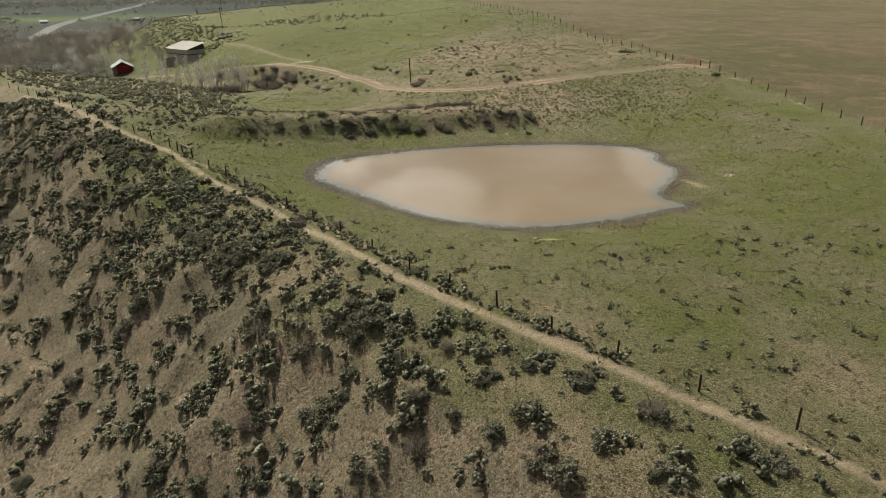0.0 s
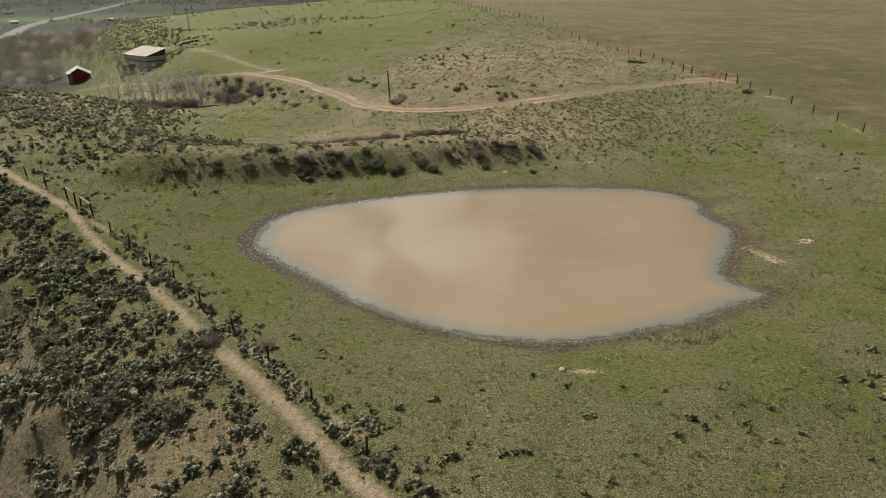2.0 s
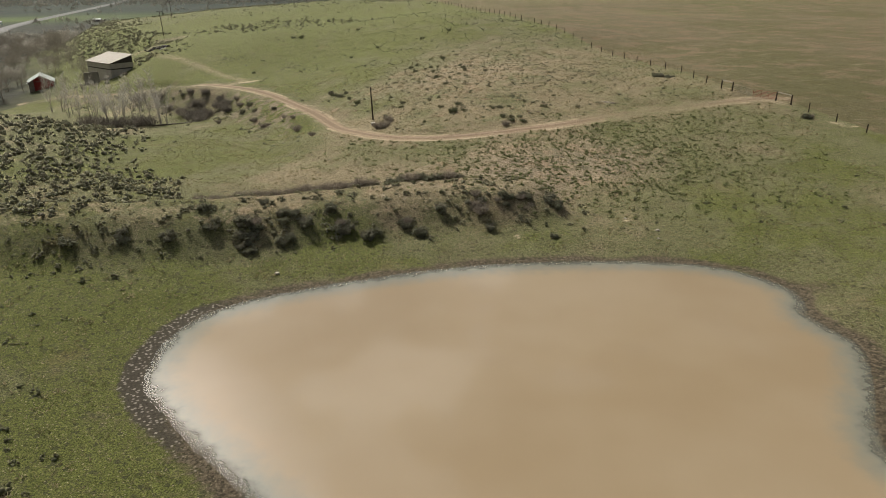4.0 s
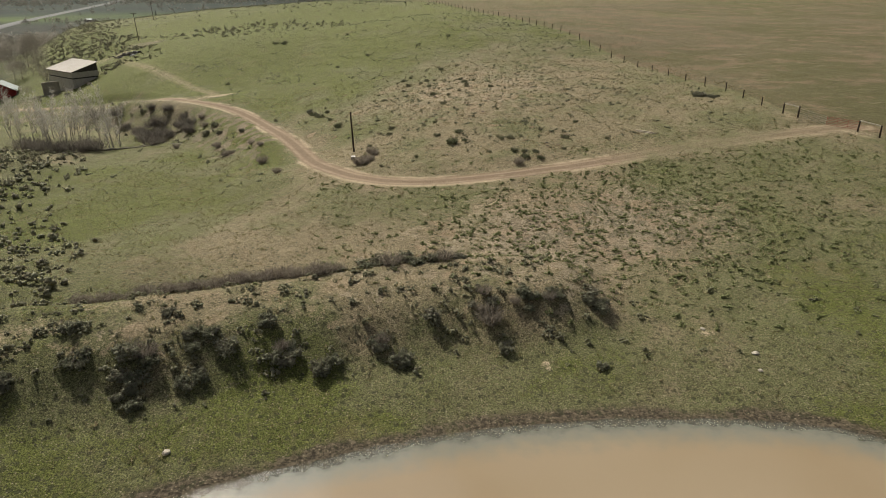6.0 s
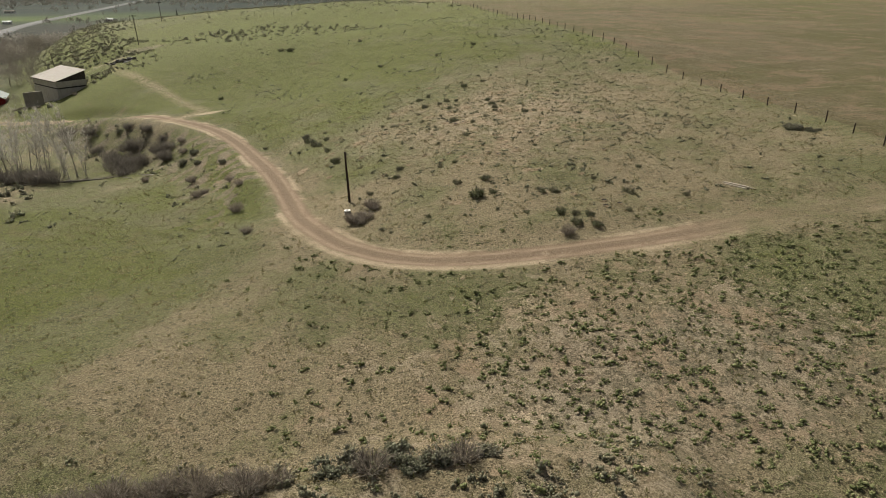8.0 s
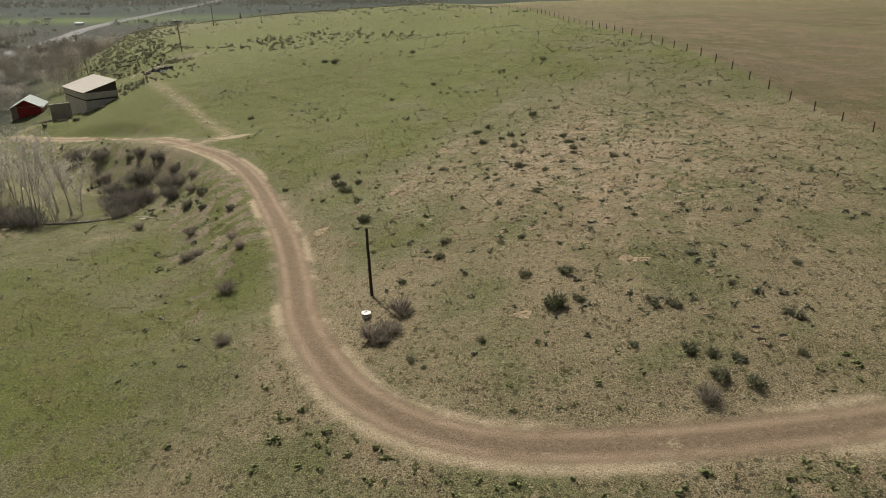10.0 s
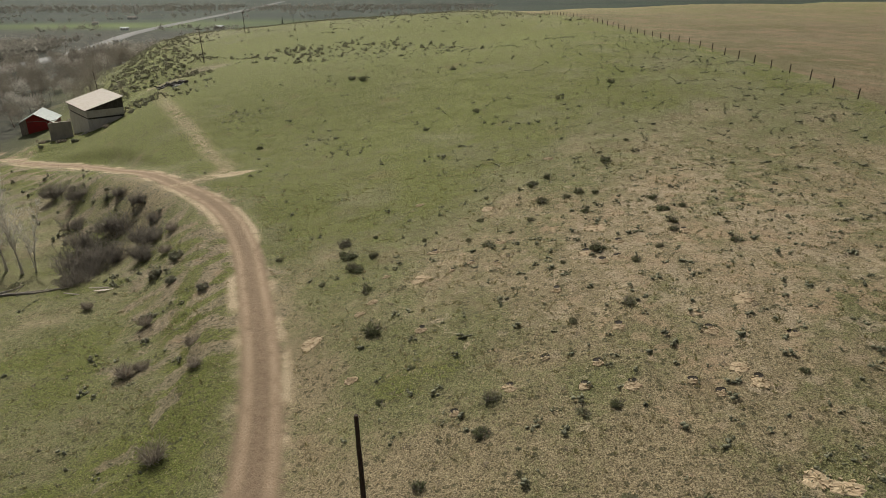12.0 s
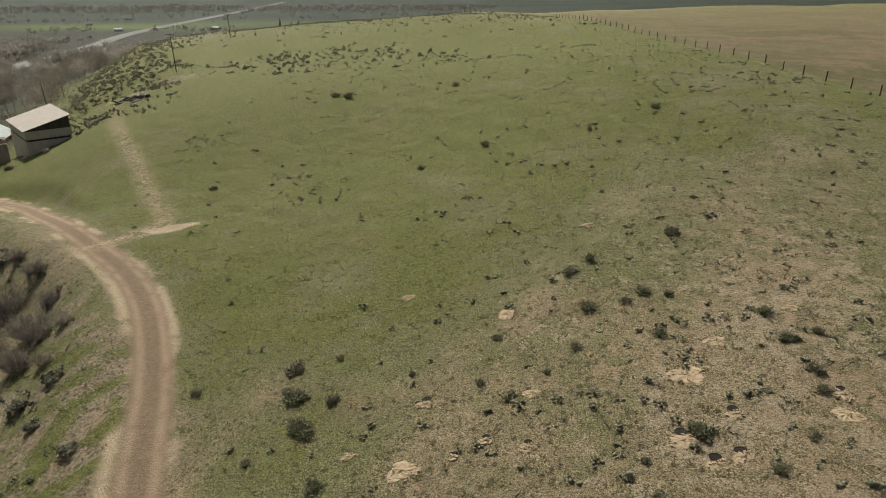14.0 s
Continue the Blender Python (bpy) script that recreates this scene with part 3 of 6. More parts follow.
def covers(x, y):
    """What lies on the ground at each place: name -> 0..1."""
    shore = np.where((np.abs(x - 7) < 60) & (np.abs(y - 80) < 60), from_shore(x, y), 99)
    d, run = along(FENCE_LINE, x, y)
    dam, damrun = along(DAM_LINE, x, y)
    two, _ = along(FENCE_TWO, x, y)
    road, roadrun = along(ROAD, x, y)
    edge, _ = along(WEST_EDGE, x, y)
    c = {}
    green = 0.50 + 0.10 * lumps(x, y, 60, 11) + 0.22 * lumps(x, y, 22, 12) + 0.14 * lumps(x, y, 9, 14)
    green = green + 0.55 * blob(x, y, -26, 84, 16, 24, 40) + 0.25 * blob(x, y, 42, 80, 22, 40) + 0.5 * blob(x, y, -34, 146, 22, 12, 60) - 0.3 * blob(x, y, -14, 130, 9, 12, 30)
    green = green + 0.45 * blob(x, y, -60, 305, 50, 60) + 0.35 * blob(x, y, -88, 255, 16, 20) + 0.3 * blob(x, y, -20, 220, 30, 40) + 0.5 * blob(x, y, -70, 340, 70, 60)
    green = green - 0.40 * blob(x, y, 0, 122, 20, 8, 10) - 0.16 * blob(x, y, 18, 178, 20, 28) + 0.15 * blob(x, y, 34, 50, 24, 16) - 0.10 * blob(x, y, -8, 185, 10, 22)
    green = green - 0.3 * ramp(2.5, 5, d) - 0.25 * ramp(6, 2.5, np.abs(road)) - 0.12 * band(TRAIL, x, y, 4, 3)
    green = green + 0.55 * ramp(4.5, 1.5, np.abs(road + 4.0)) * blob(x, y, -24, 178, 14, 22)
    green = green + 0.35 * blob(x, y, -100, 250, 14, 9) + 0.3 * blob(x, y, -45, 160, 14, 30, -25)
    green = green - 0.18 * ramp(-22, 6, x - 0.25 * (y - 180)) * ramp(146, 156, y) * ramp(250, 205, y) + 0.10 * ramp(146, 136, y) + 0.32 * ramp(205, 245, y) - 0.05 * blob(x, y, -40, 160, 24, 30) + 0.25 * blob(x, y, -36, 210, 8, 26, 40)
    c["green"] = green - 0.22 * ramp(9, 5, np.abs(dam)) * (0.8 + 0.4 * lumps(x, y, 7, 13)) - 0.2 * blob(x, y, 18, 128, 14, 11)
    slope = ramp(5, 13, d) * ramp(90, 60, d)
    soil = 0.62 * slope + 0.22 * slope * lumps(x, y, 13, 21) + 0.15 * slope
    soil = soil + 0.25 * ramp(5.5, 1.5, np.abs(dam)) * (0.8 + 0.4 * lumps(x, y, 5, 22)) + 0.5 * blob(x, y, 14, 124, 10, 6, 30)
    soil = soil + 0.60 * blob(x, y, 23, 126, 19, 13) + 0.05 * blob(x, y, 17, 176, 15, 22) * (0.6 + lumps(x, y, 6, 23)) + 0.5 * blob(x, y, -31, 192, 4, 14, 30) * (0.5 + lumps(x, y, 4, 24))
    soil = soil + 0.35 * blob(x, y, -8, 182, 8, 20) * (0.5 + lumps(x, y, 5, 25)) + 0.8 * blob(x, y, -97, 312, 12, 8) + 0.9 * blob(x, y, -99, 292, 8, 4)
    draw, drun = along(DRAW_LINE, x, y)
    soil = soil + ramp(-6, -10, draw) * ramp(-26, -20, draw) * ramp(40, 60, drun) * np.clip(0.45 + 0.6 * lumps(x, y, 5, 26), 0, 1)
    soil = soil + 0.5 * blob(x, y, 3, 29, 6, 3.5) + 0.45 * blob(x, y, 12.5, 32.5, 7, 2, -42) + 0.35 * blob(x, y, -20, 54, 6, 3)
    torn, trun = along(BANK, x, y)
    soil = soil + 0.9 * ramp(1.3, 0.3, np.abs(torn + 0.7 * lumps(x, y, 4.5, 18) - 0.5)) * ramp(0, 5, trun) * ramp(36, 28, trun) * ramp(-0.5, 0.5, lumps(x, y, 3.5, 19))
    c["soil"] = np.clip(soil, 0, 1)
    c["field"] = ramp(0, -3, two) * ramp(95, 101, y + 0.02 * x) * ramp(0, -2, edge)
    c["from_road"] = np.minimum(np.abs(road), 9)
    c["road_west"] = ramp(0.8, -0.8, road)
    c["from_trail"] = np.minimum(np.abs(along(TRAIL, x, y)[0]), 9)
    c["from_second_trail"] = np.minimum(np.abs(along(TRAIL_B, x, y)[0]), 9)
    c["from_spur"] = np.minimum(np.abs(along(SPUR, x, y)[0]), 9)
    c["road_worn"] = np.clip(1 - 0.75 * ramp(22, 31, x) + 0.35 * ramp(44, 50, x), 0, 1)
    c["young"] = np.clip(ramp(300, 560, y) + 0.4 * lumps(x, y, 60, 16) * ramp(200, 300, y), 0, 1)
    c["spur_end"] = ramp(302, 275, y)
    c["wood"] = ramp(1000, 800, y) * ramp(-120, -150, x)
    c["valley"] = ramp(22, 46, edge) * np.maximum(ramp(330, 420, y), ramp(-120, -150, x) * ramp(255, 275, y))
    c["crop"] = ramp(0, 60, edge) * blob(x, y, -560, 1010, 260, 70, 18)
    c["mud"] = np.clip(0.85 * ramp(1.5, 0.2, shore) * (0.75 + 0.4 * lumps(x, y, 5, 32)) + 0.42 * ramp(7, 1.5, shore) * (0.8 + 0.5 * lumps(x, y, 7, 31)) + 0.35 * blob(x, y, 31, 78, 3, 7), 0, 1)
    c["gravel"] = ramp(1.6, 0.2, np.abs(shore - 0.6)) * np.clip(blob(x, y, -17, 82, 7, 14) + 0.4 * blob(x, y, -6, 68, 8, 5), 0, 1)
    path = 0.5 * blob(x, y, 9, 36, 6, 2.5, -45) + 0.5 * ramp(6, 2, np.abs(dam)) * (0.8 + 0.3 * lumps(x, y, 6, 43))
    c["path"] = np.clip(path, 0, 1)
    pale = 0.62 * band(TONGUE, x, y, 0.9, 1.0) + 0.5 * blob(x, y, -46, 221, 3.0, 2.4) + 0.55 * blob(x, y, 7, 121.3, 4, 1.5, 20) + 0.5 * blob(x, y, 9, 133, 6, 3, 20) + 0.45 * band(LOW_TRAIL, x, y, 0.6, 0.5)
    pale = pale + 1.0 * blob(x, y, 35.3, 78.6, 0.9, 0.7) + 0.75 * blob(x, y, 30.6, 76, 0.9, 4.2, 15) + 0.8 * blob(x, y, 9.7, 57.6, 1.8, 0.5, -8)
    pale = pale + 0.75 * blob(x, y, 10, 104, 0.7, 1.1) + 0.7 * blob(x, y, 12.7, 108.6, 0.8, 0.6) + 0.6 * blob(x, y, 21.8, 107.5, 1.1, 0.8)
    scab = 0.10 + 0.95 * blob(x, y, 12, 184, 13, 22) + 0.45 * blob(x, y, 24, 205, 26, 30) + 0.3 * blob(x, y, -8, 184, 9, 16) + 1.0 * blob(x, y, 17, 128, 16, 14) + 0.35 * slope + 0.5 * ramp(7, 3, np.abs(dam)) + 0.45 * blob(x, y, 0, 122, 22, 7, 10)
    scab = scab + 0.12 * band(TRAIL, x, y, 4, 3) - 0.3 * blob(x, y, -26, 84, 16, 24, 40)
    c["scab"] = np.clip(scab, 0, 1) * ramp(0, 3, two + 3)
    pale = pale + 0.5 * ramp(2.2, 0.6, np.abs(two)) * ramp(0.2, 0.8, lumps(x, y, 9, 57)) + 0.35 * slope * ramp(0.7, 1.0, lumps(x, y, 4, 58))
    pale = pale + 0.7 * blob(x, y, -105, 297, 10, 4.5, -40)
    c["pale"] = np.clip(pale, 0, 1)
    return c


for name, value in covers(X.ravel(), Y.ravel()).items():
    layer = ground_mesh.attributes.new(name, "FLOAT", "POINT")
    layer.data.foreach_set("value", np.asarray(value, np.float32))
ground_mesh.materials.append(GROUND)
ground = tagged(new("ground", ground_mesh), "rolling spring pasture with bare soil, ruts and short grass", "ground", kind="structure")


def lie(x, y):
    """The height of the finished ground sheet."""
    x, y = np.asarray(x, float), np.asarray(y, float)
    i = np.clip(np.searchsorted(gx, x) - 1, 0, nx - 2)
    j = np.clip(np.searchsorted(gy, y) - 1, 0, ny - 2)
    u, v = (x - gx[i]) / (gx[i + 1] - gx[i]), (y - gy[j]) / (gy[j + 1] - gy[j])
    return (Z[j, i] * (1 - u) + Z[j, i + 1] * u) * (1 - v) + (Z[j + 1, i] * (1 - u) + Z[j + 1, i + 1] * u) * v


def on_ground(x, y):
    return float(lie(x, y))


# ---- the pond's water ----
wx, wy = np.arange(-22, 36, 0.4), np.arange(56, 104, 0.4)
WX, WY = np.meshgrid(wx, wy)
sd = from_shore(WX, WY)
keep = sd < 1.2
number = np.full(WX.shape, -1)
number[keep] = np.arange(keep.sum())
cell = np.stack([number[:-1, :-1], number[:-1, 1:], number[1:, 1:], number[1:, :-1]], -1).reshape(-1, 4)
cell = cell[(cell >= 0).all(1)]
pond_mesh = fill_mesh(bpy.data.meshes.new("pond"), np.stack([WX[keep], WY[keep], np.zeros(keep.sum())], 1), cell)
layer = pond_mesh.attributes.new("deep", "FLOAT", "POINT")
layer.data.foreach_set("value", (np.clip(-sd[keep] / 4.0, -0.3, 1)).astype(np.float32))
pond_mesh.materials.append(WATER)
pond = tagged(new("pond_water", pond_mesh), "muddy tan stock pond with still cloudy water", "pond", kind="structure")

# ---- helpers for things ----


def part(name, bm, material, parent, label=""):
    """Links a bmesh as one mesh object under a thing or a part."""
    mesh = bpy.data.meshes.new(name)
    bm.to_mesh(mesh)
    bm.free()
    mesh.materials.append(material)
    ob = new(name, mesh)
    ob.parent = parent
    if label:
        tagged(ob, label)
    return ob


def thing(name, place, label, category, group="", kind=""):
    ob = new(name)
    ob.matrix_basis = place
    return tagged(ob, label, category, group, kind)


def boxed(sx, sy, sz, at=(0, 0, 0), bevel=0.0, turn=None, bm=None):
    """A box with worn edges, its base centre at the place given."""
    bm = bm or bmesh.new()
    m = Matrix.Translation(at) @ (turn or Matrix.Identity(4)) @ Matrix.Translation((0, 0, sz / 2)) @ Matrix.Diagonal((sx, sy, sz, 1))
    made = bmesh.ops.create_cube(bm, size=1, matrix=m)["verts"]
    if bevel:
        edges = {e for v in made for e in v.link_edges}
        bmesh.ops.bevel(bm, geom=list(edges), offset=bevel, segments=1, affect="EDGES")
    return bm


def rod(a, b, ra, rb=None, sides=8, bm=None, wobble=0.0, rings=1, rng=random):
    """A tapered pole from a to b."""
    bm = bm or bmesh.new()
    a, b = Vector(a), Vector(b)
    rb = ra if rb is None else rb
    q = (b - a).to_track_quat("Z", "Y")
    loops = []
    for i in range(rings + 1):
        s = i / rings
        c = a.lerp(b, s) + q @ Vector((rng.uniform(-1, 1), rng.uniform(-1, 1), 0)) * wobble * (0 < i < rings)
        r = ra + (rb - ra) * s
        loops.append([bm.verts.new(c + q @ Vector((math.cos(t) * r, math.sin(t) * r, 0))) for t in (2 * math.pi * k / sides for k in range(sides))])
    for low, high in zip(loops, loops[1:]):
        for k in range(sides):
            bm.faces.new((low[k], low[(k + 1) % sides], high[(k + 1) % sides], high[k]))
    bm.faces.new(loops[0][::-1])
    bm.faces.new(loops[-1])
    return bm


def prism(points, depth, at, u, n, up=(0, 0, 1), bm=None):
    """A flat outline (along u and up) given a depth along n."""
    bm = bm or bmesh.new()
    at, u, n, up = Vector(at), Vector(u), Vector(n), Vector(up)
    front = [bm.verts.new(at + u * p + up * q) for p, q in points]
    back = [bm.verts.new(at + u * p + up * q - n * depth) for p, q in points]
    k = len(points)
    bm.faces.new(front)
    bm.faces.new(back[::-1])
    for i in range(k):
        bm.faces.new((front[(i + 1) % k], front[i], back[i], back[(i + 1) % k]))
    bmesh.ops.recalc_face_normals(bm, faces=bm.faces)
    return bm


def walked(line, step, start=0.0):
    """Places at even steps along a line, with the direction."""
    out, left = [], start
    for (ax, ay), (bx, by) in zip(line, line[1:]):
        length = math.dist((ax, ay), (bx, by))
        while left <= length:
            s = left / length
            out.append((ax + (bx - ax) * s, ay + (by - ay) * s, math.atan2(by - ay, bx - ax)))
            left += step
        left -= length
    return out


# ---- fences ----
post_rng = random.Random(5)


def fence_post(parent, x, y, tall=1.25, thick=0.075):
    z = on_ground(x, y)
    lean = (post_rng.uniform(-0.06, 0.06), post_rng.uniform(-0.06, 0.06))
    bm = rod((x, y, z - 0.3), (x + lean[0], y + lean[1], z + tall), thick, thick * 0.85, 7, None, 0.012, 3, post_rng)
    return part("post", bm, POST_WOOD, parent)


def ground_between(a, b):
    return Vector((*a, on_ground(*a))), Vector((*b, on_ground(*b)))


ridge_fence = thing("ridge_fence", Matrix.Identity(4), "line of dark weathered wooden posts along a dirt trail", "fence")
POSTS = [(30, 17.6), (26.2, 21.2), (22.5, 24.8), (18.6, 28.4), (14.6, 31.7), (10.7, 35.2), (7.1, 38.4), (3.7, 42), (0.3, 45.6), (-3, 49.5), (-6.5, 54), (-10, 58.6), (-13.4, 62.8), (-17, 66.9),
         (-20.4, 71), (-23.7, 74.6), (-27.1, 78.4), (-30.4, 82), (-42.2, 93.1), (-46, 96.2), (-49.9, 99.5), (-53.5, 102.3), (-57.5, 105.6), (-62.1, 110), (-67, 115), (-72.3, 120.5), (-78, 127), (-84, 134), (-90, 140.6), (-96, 147)]
for x, y in POSTS:
    fence_post(ridge_fence, x, y, post_rng.uniform(1.15, 1.38))
brace = thing("brace_panel", Matrix.Identity(4), "wooden fence brace with three dark posts and pale rails", "fence brace")
corner = [(-33.9, 85.9), (-36.0, 88.0), (-36.9, 88.7), (-38.4, 90.0)]
for p in corner:
    fence_post(brace, *p, 1.3, 0.09)
for p, q in ((corner[0], corner[1]), (corner[2], corner[3])):
    a, b = ground_between(p, q)
    part("rail", rod(a + Vector((0, 0, 1.22)), b + Vector((0, 0, 1.22)), 0.075, 0.07, 7, None, 0.01, 3), GREY_WOOD, brace, "bleached round rail")
for k in range(4):
    a, b = ground_between(corner[1], corner[2])
    part("wire_stay", rod(a + Vector((0, 0, 0.25 + 0.24 * k)), b + Vector((0, 0, 0.25 + 0.24 * k)), 0.018, 0.018, 5), POST_WOOD, brace)

field_fence = thing("field_fence", Matrix.Identity(4), "long row of dark wooden posts bordering the bare field", "fence")
for x, y, _ in walked([(66, 60), (63.6, 100), (63.2, 115), (60.8, 131), (58.2, 143)], 5.4, 1.6):
    fence_post(field_fence, x, y, post_rng.uniform(1.2, 1.45), 0.08)
for x, y, _ in walked([(51.4, 163), (51.2, 175), (39.2, 235), (14, 357), (-7.5, 462)], 5.9, 0.5):
    fence_post(field_fence, x, y, post_rng.uniform(1.2, 1.5), 0.085)

gate = thing("field_gate", Matrix.Identity(4), "red and grey steel tube gate hung between wooden brace posts", "gate")
G0, G1, G2, G3, G4 = (51.9, 158.2), (52.6, 155.6), (54.6, 152.2), (56.6, 148.6), (57.6, 145.8)
for p in (G0, G1, G3, G4):
    fence_post(gate, *p, 1.5, 0.11)
for p, q in ((G0, G1), (G3, G4)):
    a, b = ground_between(p, q)
    part("brace_rail", rod(a + Vector((0, 0, 1.4)), b + Vector((0, 0, 1.4)), 0.08, 0.075, 7, None, 0.01, 3), GREY_WOOD, gate, "bleached round rail")
for p, q, paint, bars in ((G1, G2, GREY_WOOD, 5), (G2, G3, RED_STEEL, 6)):
    a, b = ground_between(p, q)
    panel = new("gate_panel")
    panel.parent = gate
    for k in range(bars):
        lift = Vector((0, 0, 0.25 + 1.0 * k / (bars - 1)))
        part("bar", rod(a + lift, b + lift, 0.022, 0.022, 6), paint, panel)
    for k in range(4):
        c = a.lerp(b, k / 3)
        part("upright", rod(c + Vector((0, 0, 0.2)), c + Vector((0, 0, 1.3)), 0.03, 0.03, 6), paint, panel)

# ---- poles ----


def utility_pole(x, y, tall, arms, tip=(0, 0), label="tall dark wooden utility pole with a crossarm"):
    z = on_ground(x, y)
    pole = thing("utility_pole", pose(x, y, z), label, "utility pole")
    part("shaft", rod((0, 0, -0.8), (tip[0], tip[1], tall), 0.14, 0.095, 12, None, 0.015, 8, post_rng), POST_WOOD, pole)
    if arms:
        part("crossarm", boxed(2.4, 0.12, 0.14, (tip[0], tip[1] - 0.14, tall - 0.45), 0.015), POST_WOOD, pole)
        for k in (-1.05, -0.4, 0.4, 1.05):
            part("insulator", rod((tip[0] + k, tip[1] - 0.14, tall - 0.31), (tip[0] + k, tip[1] - 0.14, tall - 0.1), 0.05, 0.03, 8), BLACK_BAND, pole)
    else:
        for k, h in ((0.12, tall - 0.15), (-0.12, tall - 0.6)):
            part("bolt", rod((tip[0] - k, tip[1], h), (tip[0] + k, tip[1], h), 0.02, 0.02, 6), BLACK_BAND, pole)
    return pole


utility_pole(-7.9, 159.3, 5.6, False, (-0.2, 0.1), "bare dark brown wooden pole standing beside the dirt road")
utility_pole(-103.8, 323.8, 9.7, True, (-0.35, 0), "tall dark wooden utility pole with crossarm above the sagebrush")
utility_pole(-130, 408, 8.6, True, (-0.2, 0), "distant wooden utility pole with crossarm on the ridge")

# ---- well cap by the road ----
wx0, wy0 = -7.7, 156.2
cap = thing("well_cap", pose(wx0, wy0, on_ground(wx0, wy0)), "pale concrete well cap with a dark band in dry grass", "well cap")
part("ring", rod((0, 0, -0.15), (0, 0, 0.24), 0.33, 0.32, 28), CONCRETE, cap)
part("band", rod((0, 0, 0.242), (0, 0, 0.30), 0.345, 0.345, 28), BLACK_BAND, cap, "black rubber band")
lid = rod((0, 0, 0.302), (0, 0, 0.345), 0.36, 0.345, 28)
part("lid", lid, WHITE_PAINT, cap, "chalky white round lid")
hook = bmesh.new()
for k in range(7):
    a0, a1 = radians(60 + k * 34), radians(60 + (k + 1) * 34)
    rod((0.11 * math.cos(a0), 0.11 * math.sin(a0), 0.36), (0.11 * math.cos(a1), 0.11 * math.sin(a1), 0.36), 0.016, 0.016, 6, hook)
part("handle", hook, BLACK_BAND, cap, "curved black iron handle")

# ---- planks, fallen timber, stones ----
plank_rng = random.Random(8)


def plank(x, y, turn, length, wide, material, label, lift=0.0, thick=0.06, tilt=0.0):
    bm = boxed(length, wide, thick, (0, 0, 0), 0.008)
    ob = thing("plank", pose(x, y, on_ground(x, y) + lift, 0, tilt, turn), label, "plank", "loose timber")
    part("board", bm, material, ob)


for dx, dy, turn, length, wide, lift in ((0, 0, -52, 2.6, 0.24, 0.02), (0.4, 0.25, -50, 2.3, 0.22, 0.03), (0.2, 0.1, -47, 2.5, 0.2, 0.1), (1.2, -0.4, -58, 1.7, 0.1, 0.02)):
    plank(31 + dx, 153.3 + dy, turn, length, wide, GREY_WOOD, "bleached old plank lying in a small heap", lift)
for dx, dy, turn, length in ((-0.4, 0, 62, 1.3), (0, 0, 66, 1.3), (0.4, 0.1, 70, 1.2), (-0.9, 0.6, 40, 2.0), (-2.9, -1.1, 20, 1.4)):
    plank(-44.6 + dx, 190.6 + dy, turn, length, 0.2, GREY_WOOD if turn > 50 else BARK, "pale broken board dumped on the grass bank", 0.12, 0.05, 12)


def log(x, y, turn, length, r, material, label):
    ob = thing("fallen_log", pose(x, y, on_ground(x, y) + r * 0.7, 0, 0, turn), label, "log", "fallen timber")
    bm = rod((-length / 2, 0, 0), (length / 2, 0.1, 0.05), r, r * 0.55, 8, None, r * 0.4, 6, plank_rng)
    part("trunk", bm, material, ob)
    for k in range(3):
        s = plank_rng.uniform(-0.3, 0.45) * length
        part("branch_stub", rod((s, 0, 0), (s + 0.5, plank_rng.choice((-1, 1)) * 0.5, 0.35), r * 0.4, r * 0.15, 6), material, ob)


for x, y, turn, length, r in ((-54, 188.6, 14, 5.5, 0.17), (-52, 189.6, 24, 5.0, 0.13), (-56.4, 189.2, 8, 4.0, 0.14), (-59.5, 187.7, 4, 4.5, 0.15), (-55.3, 190.3, 55, 2.4, 0.12), (-50.5, 190.2, 30, 3.4, 0.1), (-62, 186.8, 8, 4, 0.13)):
    log(x, y, turn, length, r, GREY_WOOD if r < 0.13 else BARK, "grey fallen tree trunk among bare thickets")

stone_rng = random.Random(12)


def stone(x, y, size):
    bm = bmesh.new()
    bmesh.ops.create_icosphere(bm, subdivisions=2, radius=size)
    for v in bm.verts:
        v.co *= 1 + stone_rng.uniform(-0.2, 0.2)
        v.co.z *= 0.55
    mesh = bpy.data.meshes.new("stone")
    bm.to_mesh(mesh)
    bm.free()
    mesh.materials.append(STONE)
    ob = new("stone", mesh)
    ob.matrix_basis = pose(x, y, on_ground(x, y) + size * 0.15, 0, 0, stone_rng.uniform(0, 360))
    tagged(ob, "pale weathered stone half sunk in the turf", "stone", "scattered stones")


for x, y, size in ((23.9, 104.9, 0.22), (35.3, 78.8, 0.25), (35.8, 78.4, 0.2), (34.8, 78.9, 0.15), (23.4, 103.1, 0.15), (8.6, 57.9, 0.22), (-11.5, 96.5, 0.22), (21.5, 107.8, 0.16), (46, 96, 0.25), (46.7, 95.6, 0.22)):
    stone(x, y, size)


